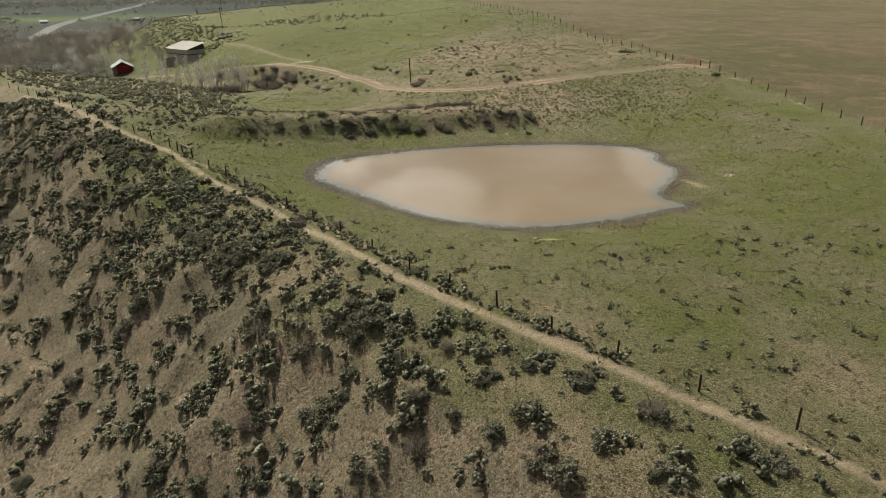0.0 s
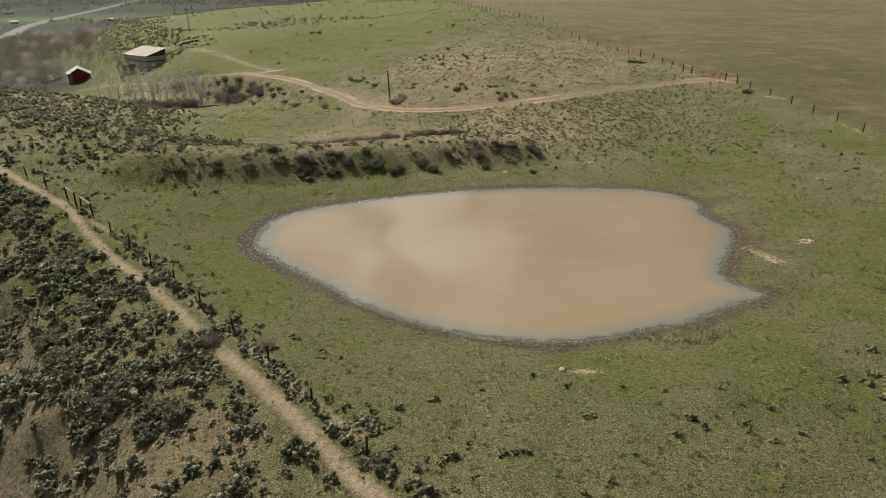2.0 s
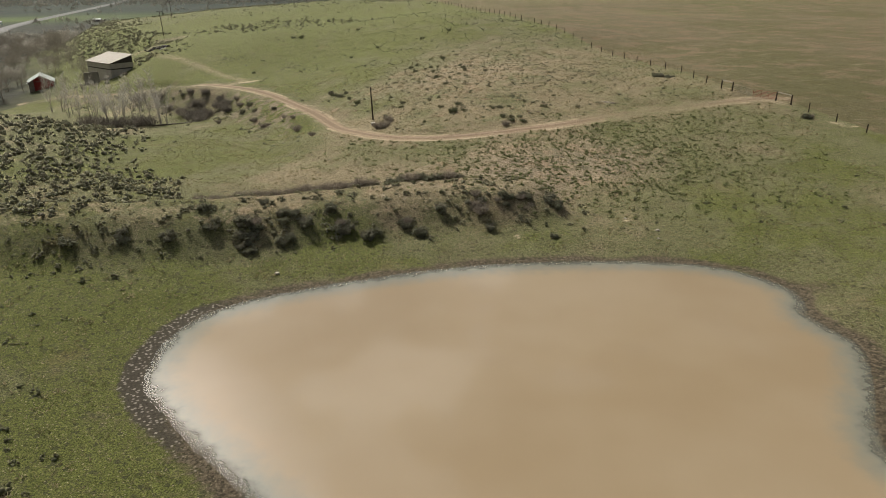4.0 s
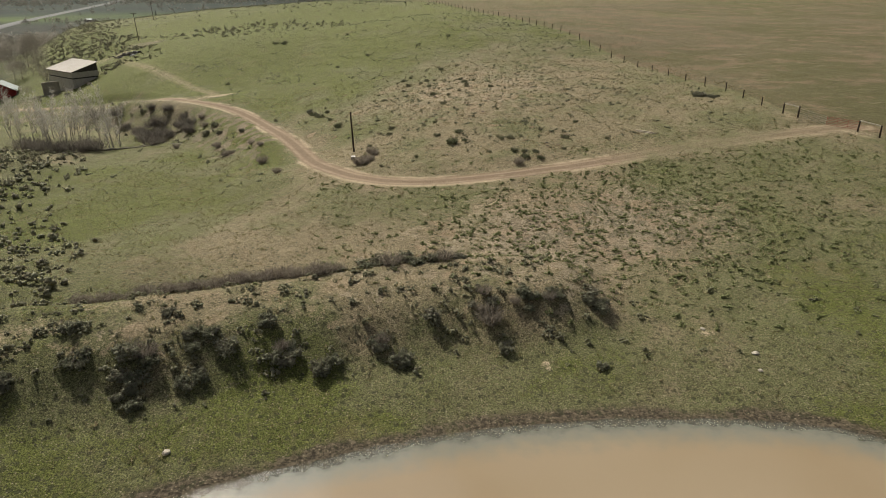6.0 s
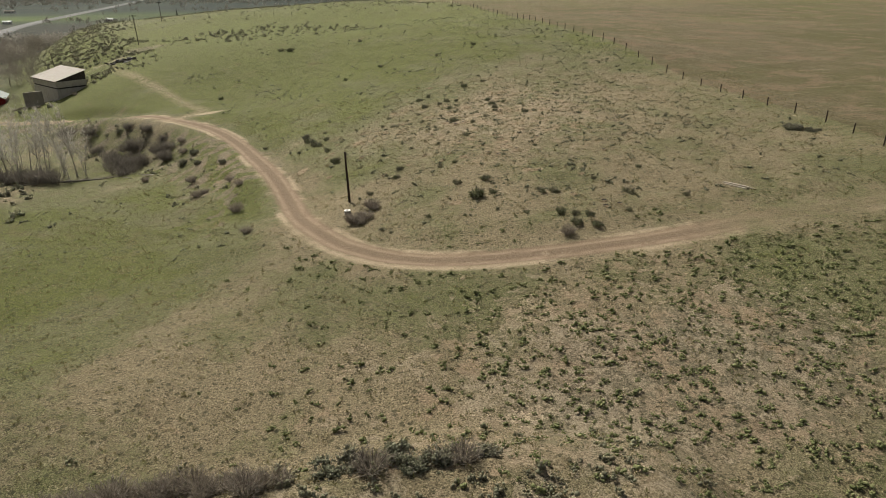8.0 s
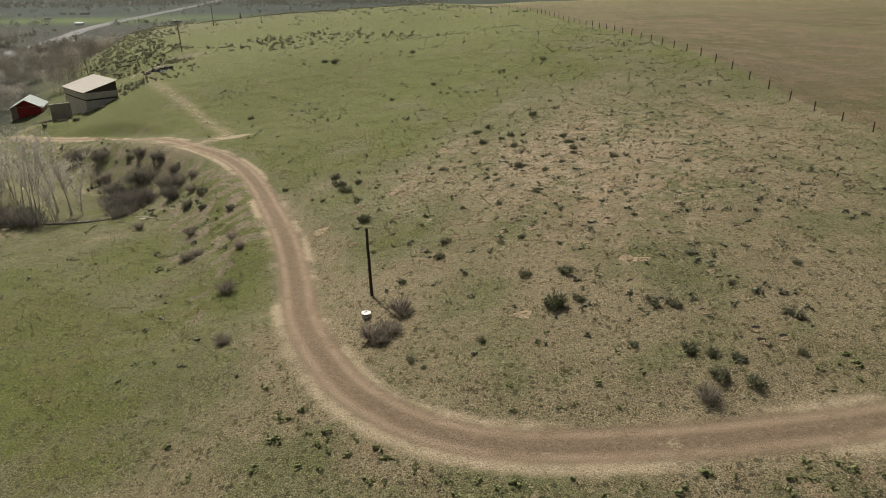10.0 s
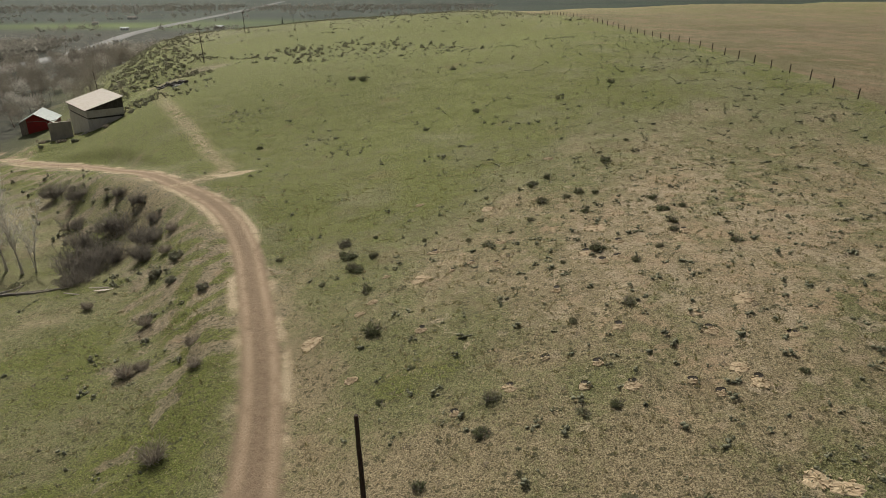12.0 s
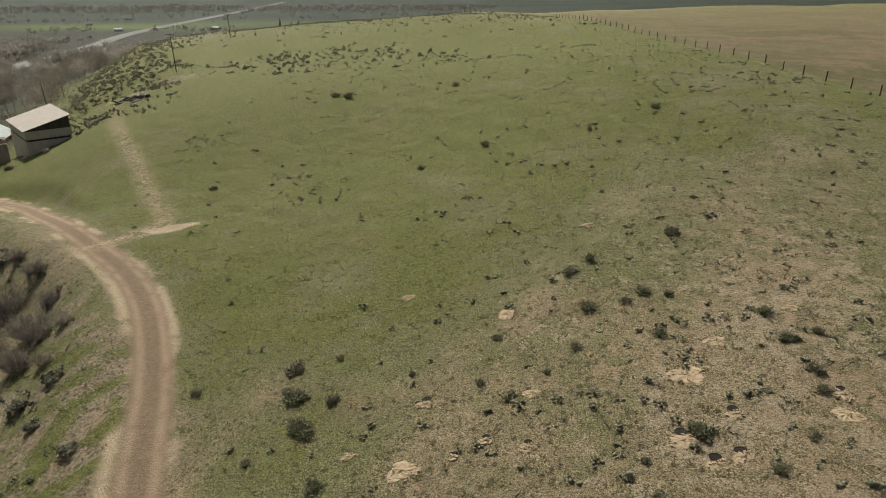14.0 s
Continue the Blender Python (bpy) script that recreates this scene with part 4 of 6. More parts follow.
def burrow(x, y, wide, hole=True):
    """A low fan of thrown-out soil, below a dark disc for the hole's shade where one shows."""
    z0 = on_ground(x, y)
    ob = thing("burrow" if hole else "soil_mound", pose(x, y, z0), "animal burrow with pale earth thrown out in front" if hole else "flat patch of bare reddish soil thrown up by burrowing", "burrow" if hole else "soil mound", "burrows")

    def at(u, v, lift):
        return (u, v, on_ground(x + u, y + v) - z0 + lift)

    bm = bmesh.new()
    rings, sides = 5, 26
    turn, lobes = stone_rng.uniform(0, 6.28), stone_rng.choice((2, 3))
    ragged = [0.92 + 0.16 * math.sin(turn + lobes * 6.283 * k / sides) + stone_rng.uniform(-0.13, 0.13) for k in range(sides)]
    loops = []
    for i in range(rings + 1):
        s = i / rings
        loops.append([bm.verts.new(at(wide * 0.5 * s * math.cos(a) * (1 + (g - 1) * s), -wide * 0.18 * hole + wide * 0.42 * s * math.sin(a) * (1 + (g - 1) * s),
                                      0.07 * (1 - s * s) + stone_rng.uniform(-0.03, 0.03) * (i < rings) - 0.05 * (i == rings)))
                      for a, g in ((2 * math.pi * k / sides, ragged[k]) for k in range(sides))])
    for low, high in zip(loops, loops[1:]):
        for k in range(sides):
            bm.faces.new((low[k], low[(k + 1) % sides], high[(k + 1) % sides], high[k]))
    bm.faces.new(loops[0])
    for _ in range(int(10 + 9 * wide)):
        a, d, c = stone_rng.uniform(0, 6.28), wide * math.sqrt(stone_rng.uniform(0.02, 0.5)), stone_rng.uniform(0.05, 0.13)
        u, v = 0.62 * d * math.cos(a), -wide * 0.18 * hole + 0.55 * d * math.sin(a)
        boxed(c, c * stone_rng.uniform(0.6, 1.0), c * 0.6, at(u, v, 0.01), 0, Matrix.Rotation(stone_rng.uniform(0, 3.1), 4, "Z"), bm)
    part("spoil", bm, SOIL, ob)
    if not hole:
        return
    # No real depth: a disc just above the turf, coloured as shade.
    mouth = bmesh.new()
    r = stone_rng.uniform(0.19, 0.29)
    rim = [mouth.verts.new(at(r * math.cos(a), wide * 0.26 + 0.8 * r * math.sin(a), 0.06)) for a in (2 * math.pi * k / 12 for k in range(12))]
    pit = [mouth.verts.new(at(0.6 * r * math.cos(a), wide * 0.28 + 0.5 * r * math.sin(a), 0.035)) for a in (2 * math.pi * k / 12 for k in range(12))]
    for k in range(12):
        mouth.faces.new((rim[k], rim[(k + 1) % 12], pit[(k + 1) % 12], pit[k]))
    mouth.faces.new(pit)
    part("hole", mouth, HOLE_SHADE, ob, "near-black disc painted as the shade of a burrow mouth")


for x, y, wide in ((-10.3, 184.4, 2), (-6.4, 199.1, 1.7), (-14.1, 203, 1.3), (-4.3, 189.9, 1.2), (3.7, 190.8, 2.4), (5.8, 194.1, 1.5), (-0.7, 212.3, 1.3), (10.2, 187.3, 1.5), (10.7, 197.6, 1.3), (-13.5, 185.6, 0.9),
                   (-16.8, 176.2, 1.9), (-13.5, 181, 1.1), (-12.2, 170.9, 1), (12.1, 176.8, 1.7), (9, 175.2, 1.3), (10.2, 169.4, 1.4), (11.6, 161.5, 1.5), (12.6, 161, 1.5), (3.7, 154.2, 1.6), (9.4, 172.9, 1.2),
                   (17.2, 158.9, 0.8), (-14, 179.2, 1)):
    burrow(x, y, wide, False)
for x, y, wide in ((-6.4, 186.2, 0.8), (-10.2, 190, 1), (-7.9, 185.1, 0.6), (-4.3, 185.7, 1), (5, 184.5, 1.1), (5.3, 187.4, 1), (0.5, 179.7, 0.9), (7.7, 168.3, 0.6), (8.9, 167.3, 0.6), (4.6, 168.1, 1.1),
                   (-0.1, 171.2, 0.6), (2.1, 168.4, 0.9), (11, 168.3, 1.3), (2.9, 170.4, 0.7), (-8.6, 176, 0.9), (13.9, 172.8, 0.8), (9.4, 173.3, 0.7), (-2, 168.5, 1), (-4.9, 166.7, 0.6), (15.3, 153.5, 0.8),
                   (18, 151.5, 0.6), (19.3, 150.6, 0.6), (17.9, 150.2, 0.5), (19.4, 174.1, 0.9), (21, 166.2, 0.7), (4.3, 174.1, 1), (3.9, 184.1, 1.1), (2.7, 185.7, 1.5), (10.5, 188.9, 1.2), (-10.6, 189.8, 0.6)):
    burrow(x, y, wide)

# ---- concrete bunker house on the hillside ----
BU, BV = Vector((-0.777, 0.629, 0)), Vector((0.629, 0.777, 0))
B0 = Vector((-100.0, 264.3, 0))
LONG, DEEP = 15.4, 7.8
bunker = thing("bunker_house", Matrix.Identity(4), "pale concrete hillside building with a slanting sheet roof", "building")


def at_b(u, v, z):
    return B0 + BU * u + BV * v + Vector((0, 0, z))


def wall_slab(name, u0, v0, u1, v1, z0, z1, material, inset=0.0, label=""):
    bm = bmesh.new()
    for z in (z0, z1):
        for u, v in ((u0 + inset, v0 + inset), (u1 - inset, v0 + inset), (u1 - inset, v1 - inset), (u0 + inset, v1 - inset)):
            bm.verts.new(at_b(u, v, z))
    bm.verts.ensure_lookup_table()
    v = bm.verts
    for f in ((0, 1, 2, 3), (4, 5, 6, 7), (0, 1, 5, 4), (1, 2, 6, 5), (2, 3, 7, 6), (3, 0, 4, 7)):
        bm.faces.new([v[i] for i in f])
    bmesh.ops.recalc_face_normals(bm, faces=bm.faces)
    bmesh.ops.bevel(bm, geom=list(bm.edges), offset=0.03, segments=1, affect="EDGES")
    return part(name, bm, material, bunker, label)


wall_slab("lower_wall", 0, 0, LONG, DEEP, -9.0, -3.35, CONCRETE)
# The slot's shade is a solid inset band in a dark colour.
wall_slab("gap_band", 0, 0, LONG, DEEP, -3.347, -2.98, DARK_BOARD_AND_SLOT, 0.18, "inset band coloured dark for the shaded slot between wall courses")
wall_slab("upper_wall", 0, 0, LONG, DEEP, -2.977, -1.45, CONCRETE)
for u, name in ((0.06, "gable_boarding"), (LONG - 0.06, "gable_boarding")):
    bm = prism([(0.1, 0), (DEEP - 0.1, 0), (DEEP - 0.1, 2.15), (0.1, 0.12)], 0.12, at_b(u, 0, -1.447), BV, -BU if u < 1 else BU)
    part(name, bm, DARK_BOARD_AND_SLOT, bunker, "dark tarred gable boarding")
bm = prism([(0.1, 0), (LONG - 0.1, 0), (LONG - 0.1, 2.1), (0.1, 2.1)], 0.12, at_b(0, DEEP - 0.06, -1.447), BU, BV)
part("back_boarding", bm, DARK_BOARD_AND_SLOT, bunker)
for k in range(6):
    u0, u1 = -0.35 + k * (LONG + 0.7) / 6, -0.35 + (k + 1) * (LONG + 0.7) / 6 - 0.03
    bm = bmesh.new()
    low, high = -1.30, 0.92
    for lift in (0, 0.09):
        for u, v, z in ((u0, -0.35, low - 0.08), (u1, -0.35, low - 0.08), (u1, DEEP + 0.3, high), (u0, DEEP + 0.3, high)):
            bm.verts.new(at_b(u, v, z + lift))
    bm.verts.ensure_lookup_table()
    v = bm.verts
    for f in ((0, 1, 2, 3), (4, 5, 6, 7), (0, 1, 5, 4), (1, 2, 6, 5), (2, 3, 7, 6), (3, 0, 4, 7)):
        bm.faces.new([v[i] for i in f])
    bmesh.ops.recalc_face_normals(bm, faces=bm.faces)
    part("roof_sheet", bm, ROOF_SHEET, bunker)
for v in (-0.35, DEEP + 0.22):
    z = -1.47 if v < 0 else 0.80
    part("fascia", prism([(-0.3, 0), (LONG + 0.3, 0), (LONG + 0.3, 0.12), (-0.3, 0.12)], 0.08, at_b(0, v, z - 0.05), BU, -BV), GREY_BOARD, bunker)
wing = thing("wing_wall", Matrix.Identity(4), "square grey concrete wing wall below the bunker", "retaining wall")
bm = prism([(0, -2.2), (4.4, -2.2), (4.4, 4.5), (4.3, 4.6), (0.1, 4.5), (0, 4.4)], 0.55, (-107.3, 261.1, -8.2), (0.78, 0.626, 0), (0.626, -0.78, 0))
part("slab", bm, SHADED_CONCRETE, wing)
butt = thing("buttress_wall", Matrix.Identity(4), "sloping concrete buttress running down from the bunker", "retaining wall")
bm = prism([(0, -3), (0, 0.5), (3.4, -1.6), (3.4, -3)], 0.4, (-100.2, 263.9, -6.0), (-0.72, -0.69, 0), (0.69, -0.72, 0))
part("slab", bm, CONCRETE, butt)
mx0, my0 = -111.5, 284.5
mast = thing("mast", pose(mx0, my0, on_ground(mx0, my0)), "thin dark leaning pole behind the bunker roof", "pole")
part("shaft", rod((0.6, 0, -0.5), (-0.2, 0, 4.4 - on_ground(mx0, my0)), 0.11, 0.08, 8, None, 0.02, 4), POST_WOOD, mast)

# ---- red barn ----
RV = Vector((-0.46, 0.888, 0)).normalized()
RU = Vector((RV.y, -RV.x, 0))
R0 = Vector((-141.6, 296.8, 0))
base = min(on_ground(-147, 297), on_ground(-136, 296), -14.9) + 0.0
barn = thing("red_barn", Matrix.Identity(4), "small faded red barn with a galvanised gable roof", "barn")
HALF, EAVE, TOP, BLEN = 4.1, 2.6, 4.9, 10.0
FLOOR = -13.9
boards = 14
for k in range(boards):
    u0, u1 = -HALF + 2 * HALF * k / boards + 0.012, -HALF + 2 * HALF * (k + 1) / boards - 0.012
    rise = [EAVE + (TOP - EAVE) * (1 - abs(u) / HALF) for u in (u0, u1)]
    paint = GREY_BOARD if k < 3 else RED_PAINT
    outline = [(u0, -1.2), (u1, -1.2), (u1, rise[1]), (u0, rise[0])]
    part("board", prism(outline, 0.09, R0 + Vector((0, 0, FLOOR)), RU, -RV), paint, barn)
part("back_wall", prism([(-HALF, -1.2), (HALF, -1.2), (HALF, EAVE), (0, TOP), (-HALF, EAVE)], 0.12, R0 + RV * BLEN + Vector((0, 0, FLOOR)), RU, RV), RED_PAINT, barn)
for side in (-1, 1):
    part("side_wall", prism([(0.1, -1.2), (BLEN - 0.13, -1.2), (BLEN - 0.13, EAVE), (0.1, EAVE)], 0.12, R0 + RU * side * (HALF - 0.005) + Vector((0, 0, FLOOR)), RV, RU * side), RED_PAINT, barn)
    slope = Vector((RU.x * side * HALF, RU.y * side * HALF, EAVE - TOP)).normalized()
    up = RV.cross(slope) * (1 if RV.cross(slope).z > 0 else -1)
    span = math.hypot(HALF, TOP - EAVE) + 0.55
    for k in range(5):
        w0, w1 = -0.5 + k * (BLEN + 1) / 5, -0.5 + (k + 1) * (BLEN + 1) / 5 - 0.02
        part("roof_panel", prism([(w0, 0.02), (w1, 0.02), (w1, span), (w0, span)], 0.07, R0 + Vector((0, 0, FLOOR + TOP + 0.13)), RV, up, slope), TIN, barn)
    part("verge", prism([(0, 0), (0.14, 0), (0.14, span), (0, span)], 0.16, R0 - RV * 0.65 + Vector((0, 0, FLOOR + TOP + 0.12)), RV, up, slope), WHITE_PAINT, barn, "pale verge board")
door = part("door", prism([(-2.3, 0.0), (2.6, 0.0), (2.6, 2.7), (-2.3, 2.7)], 0.06, R0 - RV * 0.095 + Vector((0, 0, FLOOR)), RU, -RV), RED_PAINT, barn)
for u in (-2.3, 0.1, 2.5):
    part("batten", prism([(u, 0.02), (u + 0.14, 0.02), (u + 0.14, 2.68), (u, 2.68)], 0.03, R0 - RV * 0.125 + Vector((0, 0, FLOOR)), RU, -RV), RED_PAINT, door)
part("track_rail", prism([(-4.6, 2.75), (4.6, 2.75), (4.6, 2.87), (-4.6, 2.87)], 0.1, R0 - RV * 0.14 + Vector((0, 0, FLOOR)), RU, -RV), GREY_BOARD, barn)

# ---- scrap heap by the upper yard ----
scrap_rng = random.Random(21)
for k in range(46):
    x, y = -92.4 + scrap_rng.gauss(0, 2.0), 286.6 + scrap_rng.gauss(0, 0.9)
    big = scrap_rng.uniform(0.6, 2.4)
    pale = k % 6 == 0
    ob = thing("scrap_piece", pose(x, y, on_ground(x, y) - 0.05, scrap_rng.uniform(-25, 25), scrap_rng.uniform(-25, 25), scrap_rng.uniform(0, 180)),
               "white sheet of scrap on a dump heap" if pale else "dark broken timber scrap on a dump heap", "scrap", "scrap heap")
    part("piece", boxed(big, big * scrap_rng.uniform(0.15, 0.5), scrap_rng.uniform(0.1, 0.5), (0, 0, 0), 0.02), WHITE_PAINT if pale else DARK_BOARD_AND_SLOT, ob)

# ---- highway in the valley ----
HIGHWAY = [(-250, 330), (-330, 520), (-415, 709), (-479, 860), (-551, 1104), (-660, 1495), (-915, 2360)]


def ribbon(line, half, lift, bm):
    row = []
    pts = smooth_line(line, 12)
    for i, (x, y) in enumerate(pts):
        ax, ay = pts[max(i - 1, 0)]
        bx, by = pts[min(i + 1, len(pts) - 1)]
        n = Vector((ay - by, bx - ax, 0)).normalized()
        z = on_ground(x, y)
        row.append([bm.verts.new((x + n.x * s, y + n.y * s, z + lift * h)) for s, h in ((half + 2.5, -0.6), (half, 1), (-half, 1), (-half - 2.5, -0.6))])
    for a, b in zip(row, row[1:]):
        for k in range(3):
            bm.faces.new((a[k], a[k + 1], b[k + 1], b[k]))
    return bm


road_mesh = bpy.data.meshes.new("highway")
bm = ribbon(HIGHWAY, 5.5, 0.9, bmesh.new())
bmesh.ops.recalc_face_normals(bm, faces=bm.faces)
bm.to_mesh(road_mesh)
bm.free()
road_mesh.materials.append(ASPHALT)
tagged(new("highway_road", road_mesh), "pale grey two-lane highway crossing the valley floor", "road", kind="structure")

# ---- far houses in the valley ----


def far_house(x, y, long, wide, tall, turn, wall, roof):
    ob = thing("valley_house", pose(x, y, on_ground(x, y), 0, 0, turn), "low pale farm building far off among valley trees", "house", "valley houses")
    part("walls", boxed(long, wide, tall, (0, 0, 0), 0.05), wall, ob)
    bm = prism([(-wide / 2 - 0.5, 0), (wide / 2 + 0.5, 0), (0, wide * 0.28)], long + 1.0, (long / 2 + 0.5, 0, tall + 0.005), (0, 1, 0), (1, 0, 0))
    part("roof", bm, roof, ob)
    for k in range(3):
        part("window", boxed(1.3, 0.06, 1.1, (-long / 3 + k * long / 3, -wide / 2 - 0.035, 1.1), 0.01), BLACK_BAND, ob)


for x, y, long, wide, tall, turn, wall, roof in ((-520, 899, 9, 5, 2.6, 20, WHITE_PAINT, TIN), (-679, 1157, 14, 6, 3, 15, WHITE_PAINT, GREY_BOARD), (-420, 945, 10, 5, 2.6, -10, GREY_BOARD, TIN), (-640, 1010, 8, 5, 2.6, 40, WHITE_PAINT, GREY_BOARD)):
    far_house(x, y, long, wide, tall, turn, wall, roof)

# ---- plants ----


def unit(v):
    return v / np.maximum(np.linalg.norm(v, axis=-1, keepdims=True), 1e-6)


def blades(base, way, length, width, rng, facing=None):
    """A lozenge leaf from each base along each way: vertices and faces."""
    n = len(base)
    side = unit(np.cross(way, unit(rng.normal(size=(n, 3))) if facing is None else facing))
    length, width = np.reshape(length, (-1, 1)), np.reshape(width, (-1, 1))
    v = np.stack([base, base + way * length * 0.5 + side * width, base + way * length, base + way * length * 0.5 - side * width], 1)
    return v.reshape(-1, 3), np.arange(4 * n).reshape(-1, 4)


LUMP = (unit(np.array([(x, y, z) for z in (-1, 1) for y in (-1, 1) for x in (-1, 1)], float)), np.array([(0, 2, 3, 1), (4, 5, 7, 6), (0, 1, 5, 4), (2, 6, 7, 3), (0, 4, 6, 2), (1, 3, 7, 5)]))


def bush_form(seed, leaves, long, wide, clumps, tall=0.62, lumps_in=20, lump=0.09):
    """A bush about 1 m across: many small angular tufts over some clumps, with leaf sprays between."""
    r = np.random.RandomState(seed)
    a, d = r.uniform(0, 6.28, clumps), np.sqrt(r.uniform(0, 1, clumps)) * 0.37
    centre = np.stack([d * np.cos(a), d * np.sin(a), tall * (0.40 + 0.34 * r.uniform(-1, 1, clumps)) * (1.1 - d)], 1)
    fat = r.uniform(0.55, 1.3, clumps)

    def spots(n, near, far):
        k = r.randint(0, clumps, n)
        out = unit(r.normal(size=(n, 3)) + np.array([0, 0, 0.45]))
        p = centre[k] + out * fat[k][:, None] * r.uniform(near, far, (n, 1)) * np.array([0.16, 0.16, 0.14])
        return np.maximum(p, np.array([-9, -9, 0.02])), out

    p, out = spots(leaves, 0.6, 1.05)
    way = unit(out * 0.8 + r.normal(size=(leaves, 3)) * 0.55 + np.array([0, 0, 0.55]))
    v, f = blades(p, way, r.uniform(0.55, 1.4, leaves) * long, r.uniform(0.7, 1.3, leaves) * wide, r, unit(out + r.normal(size=(leaves, 3)) * 0.6))
    p, out = spots(lumps_in, 0.0, 1.0)
    size = lump * r.uniform(0.6, 1.35, (lumps_in, 1, 1))
    one = unit(r.normal(size=(lumps_in, 3)))
    two = unit(np.cross(one, unit(r.normal(size=(lumps_in, 3)))))
    way = np.stack([one, two, np.cross(one, two)], 1)
    corner = np.einsum("kc,ncd->nkd", LUMP[0], way) * r.uniform(0.7, 1.35, (lumps_in, 8, 1)) * size + p[:, None, :]
    cores = (LUMP[1][None] + (8 * np.arange(lumps_in))[:, None, None] + len(v)).reshape(-1, 4)
    return np.concatenate([v, corner.reshape(-1, 3)]), np.concatenate([f, cores])


def stick_form(seed, n, tall=0.6, thick=0.012, droop=0.0):
    """Bare twigs that rise and spread from the root."""
    r = np.random.RandomState(seed)
    a = r.uniform(0, 6.28, n)
    lean = r.uniform(0.15, 1.0, n)
    base = np.stack([0.16 * np.cos(a) * r.uniform(0, 1, n), 0.16 * np.sin(a) * r.uniform(0, 1, n), np.zeros(n)], 1)
    way = unit(np.stack([np.cos(a) * lean, np.sin(a) * lean, np.ones(n) * 0.9], 1))
    ln = r.uniform(0.45, 0.95, n) * tall
    v, f = blades(base, way, ln, np.full(n, thick), r)
    tips = base + way * (ln * r.uniform(0.4, 0.95, n))[:, None]
    t = np.repeat(tips, 3, 0)
    w2 = unit(np.repeat(way, 3, 0) + r.normal(size=(3 * n, 3)) * 0.55 - np.array([0, 0, droop]))
    v2, f2 = blades(t, w2, r.uniform(0.18, 0.4, 3 * n) * tall, np.full(3 * n, thick * 0.7), r)
    return np.concatenate([v, v2]), np.concatenate([f, f2 + len(v)])


def mesh_of(name, form, material):
    mesh = fill_mesh(bpy.data.meshes.new(name), *form)
    mesh.materials.append(material)
    return mesh


def join_forms(forms, which, place, size, turn, squash=1.0):
    """Many copies of small forms as one set of vertices and faces."""
    vs, fs, count = [], [], 0
    for i, (v, f) in enumerate(forms):
        pick = np.where(which == i)[0]
        if not len(pick):
            continue
        c, s = np.cos(turn[pick])[:, None], np.sin(turn[pick])[:, None]
        sz = size[pick][:, None]
        x = (v[None, :, 0] * c - v[None, :, 1] * s) * sz + place[pick, 0][:, None]
        y = (v[None, :, 0] * s + v[None, :, 1] * c) * sz + place[pick, 1][:, None]
        z = v[None, :, 2] * sz * squash + place[pick, 2][:, None]
        vs.append(np.stack([x, y, z], -1).reshape(-1, 3))
        fs.append((f[None] + (np.arange(len(pick)) * len(v))[:, None, None] + count).reshape(-1, 4))
        count += len(pick) * len(v)
    return np.concatenate(vs), np.concatenate(fs)


def scattered(n, box, density, seed):
    """About n places in a box, kept by a density of 0 to 1."""
    r = np.random.RandomState(seed)
    x, y = r.uniform(box[0], box[1], n), r.uniform(box[2], box[3], n)
    ok = r.uniform(0, 1, n) < density(x, y)
    x, y = x[ok], y[ok]
    return np.stack([x, y, lie(x, y)], 1)


def dotted(step, box, density, seed):
    """Places on a shaken grid, kept by a density of 0 to 1."""
    r = np.random.RandomState(seed)
    x, y = [v.ravel() for v in np.meshgrid(np.arange(box[0], box[1], step), np.arange(box[2], box[3], step))]
    x, y = x + r.uniform(-0.55, 0.55, len(x)) * step, y + r.uniform(-0.55, 0.55, len(x)) * step
    ok = r.uniform(0, 1, len(x)) < density(x, y)
    x, y = x[ok], y[ok]
    return np.stack([x, y, lie(x, y)], 1)


def stuff(name, forms, place, size, material, label, category, seed, squash=1.0, sink=0.04):
    r = np.random.RandomState(seed)
    place = place - np.stack([0 * size, 0 * size, sink * size], 1)
    form = join_forms(forms, r.randint(0, len(forms), len(place)), place, size, r.uniform(0, 6.28, len(place)), squash)
    return tagged(new(name, mesh_of(name, form, material)), label, category, kind="stuff")


# sagebrush that can be told apart
SAGE_FOLIAGE = [mesh_of("foliage", bush_form(100 + k, 420, 0.105, 0.018, 15 + k % 6, 0.52 + 0.06 * (k % 3), 190, 0.052), SAGE) for k in range(7)]
SAGE_STEMS = [mesh_of("woody_base", stick_form(140 + k, 26, 0.62, 0.012), BARK) for k in range(3)]
DEAD_STEMS = [mesh_of("branchwork", stick_form(160 + k, 150, 0.72, 0.0115, 0.25), DRY_BRUSH) for k in range(4)]
bush_rng = random.Random(77)


def bush(x, y, wide, dead=False, label="", group="sagebrush on the ridge slope"):
    z = on_ground(x, y) - 0.05 * wide
    root = thing("dead_shrub" if dead else "sagebrush", pose(x, y, z, 0, 0, bush_rng.uniform(0, 360)),
                 label or ("leafless grey shrub with drooping dry twigs" if dead else "rounded grey-green sagebrush on a dry slope"), "shrub", group)
    s = wide * bush_rng.uniform(0.92, 1.1)
    root.scale = (s, s, s * bush_rng.uniform(0.8, 1.1))
    for name, mesh in ((("branchwork", bush_rng.choice(DEAD_STEMS)),) if dead else (("foliage", bush_rng.choice(SAGE_FOLIAGE)), ("woody_base", bush_rng.choice(SAGE_STEMS)))):
        ob = new(name, mesh)
        ob.parent = root


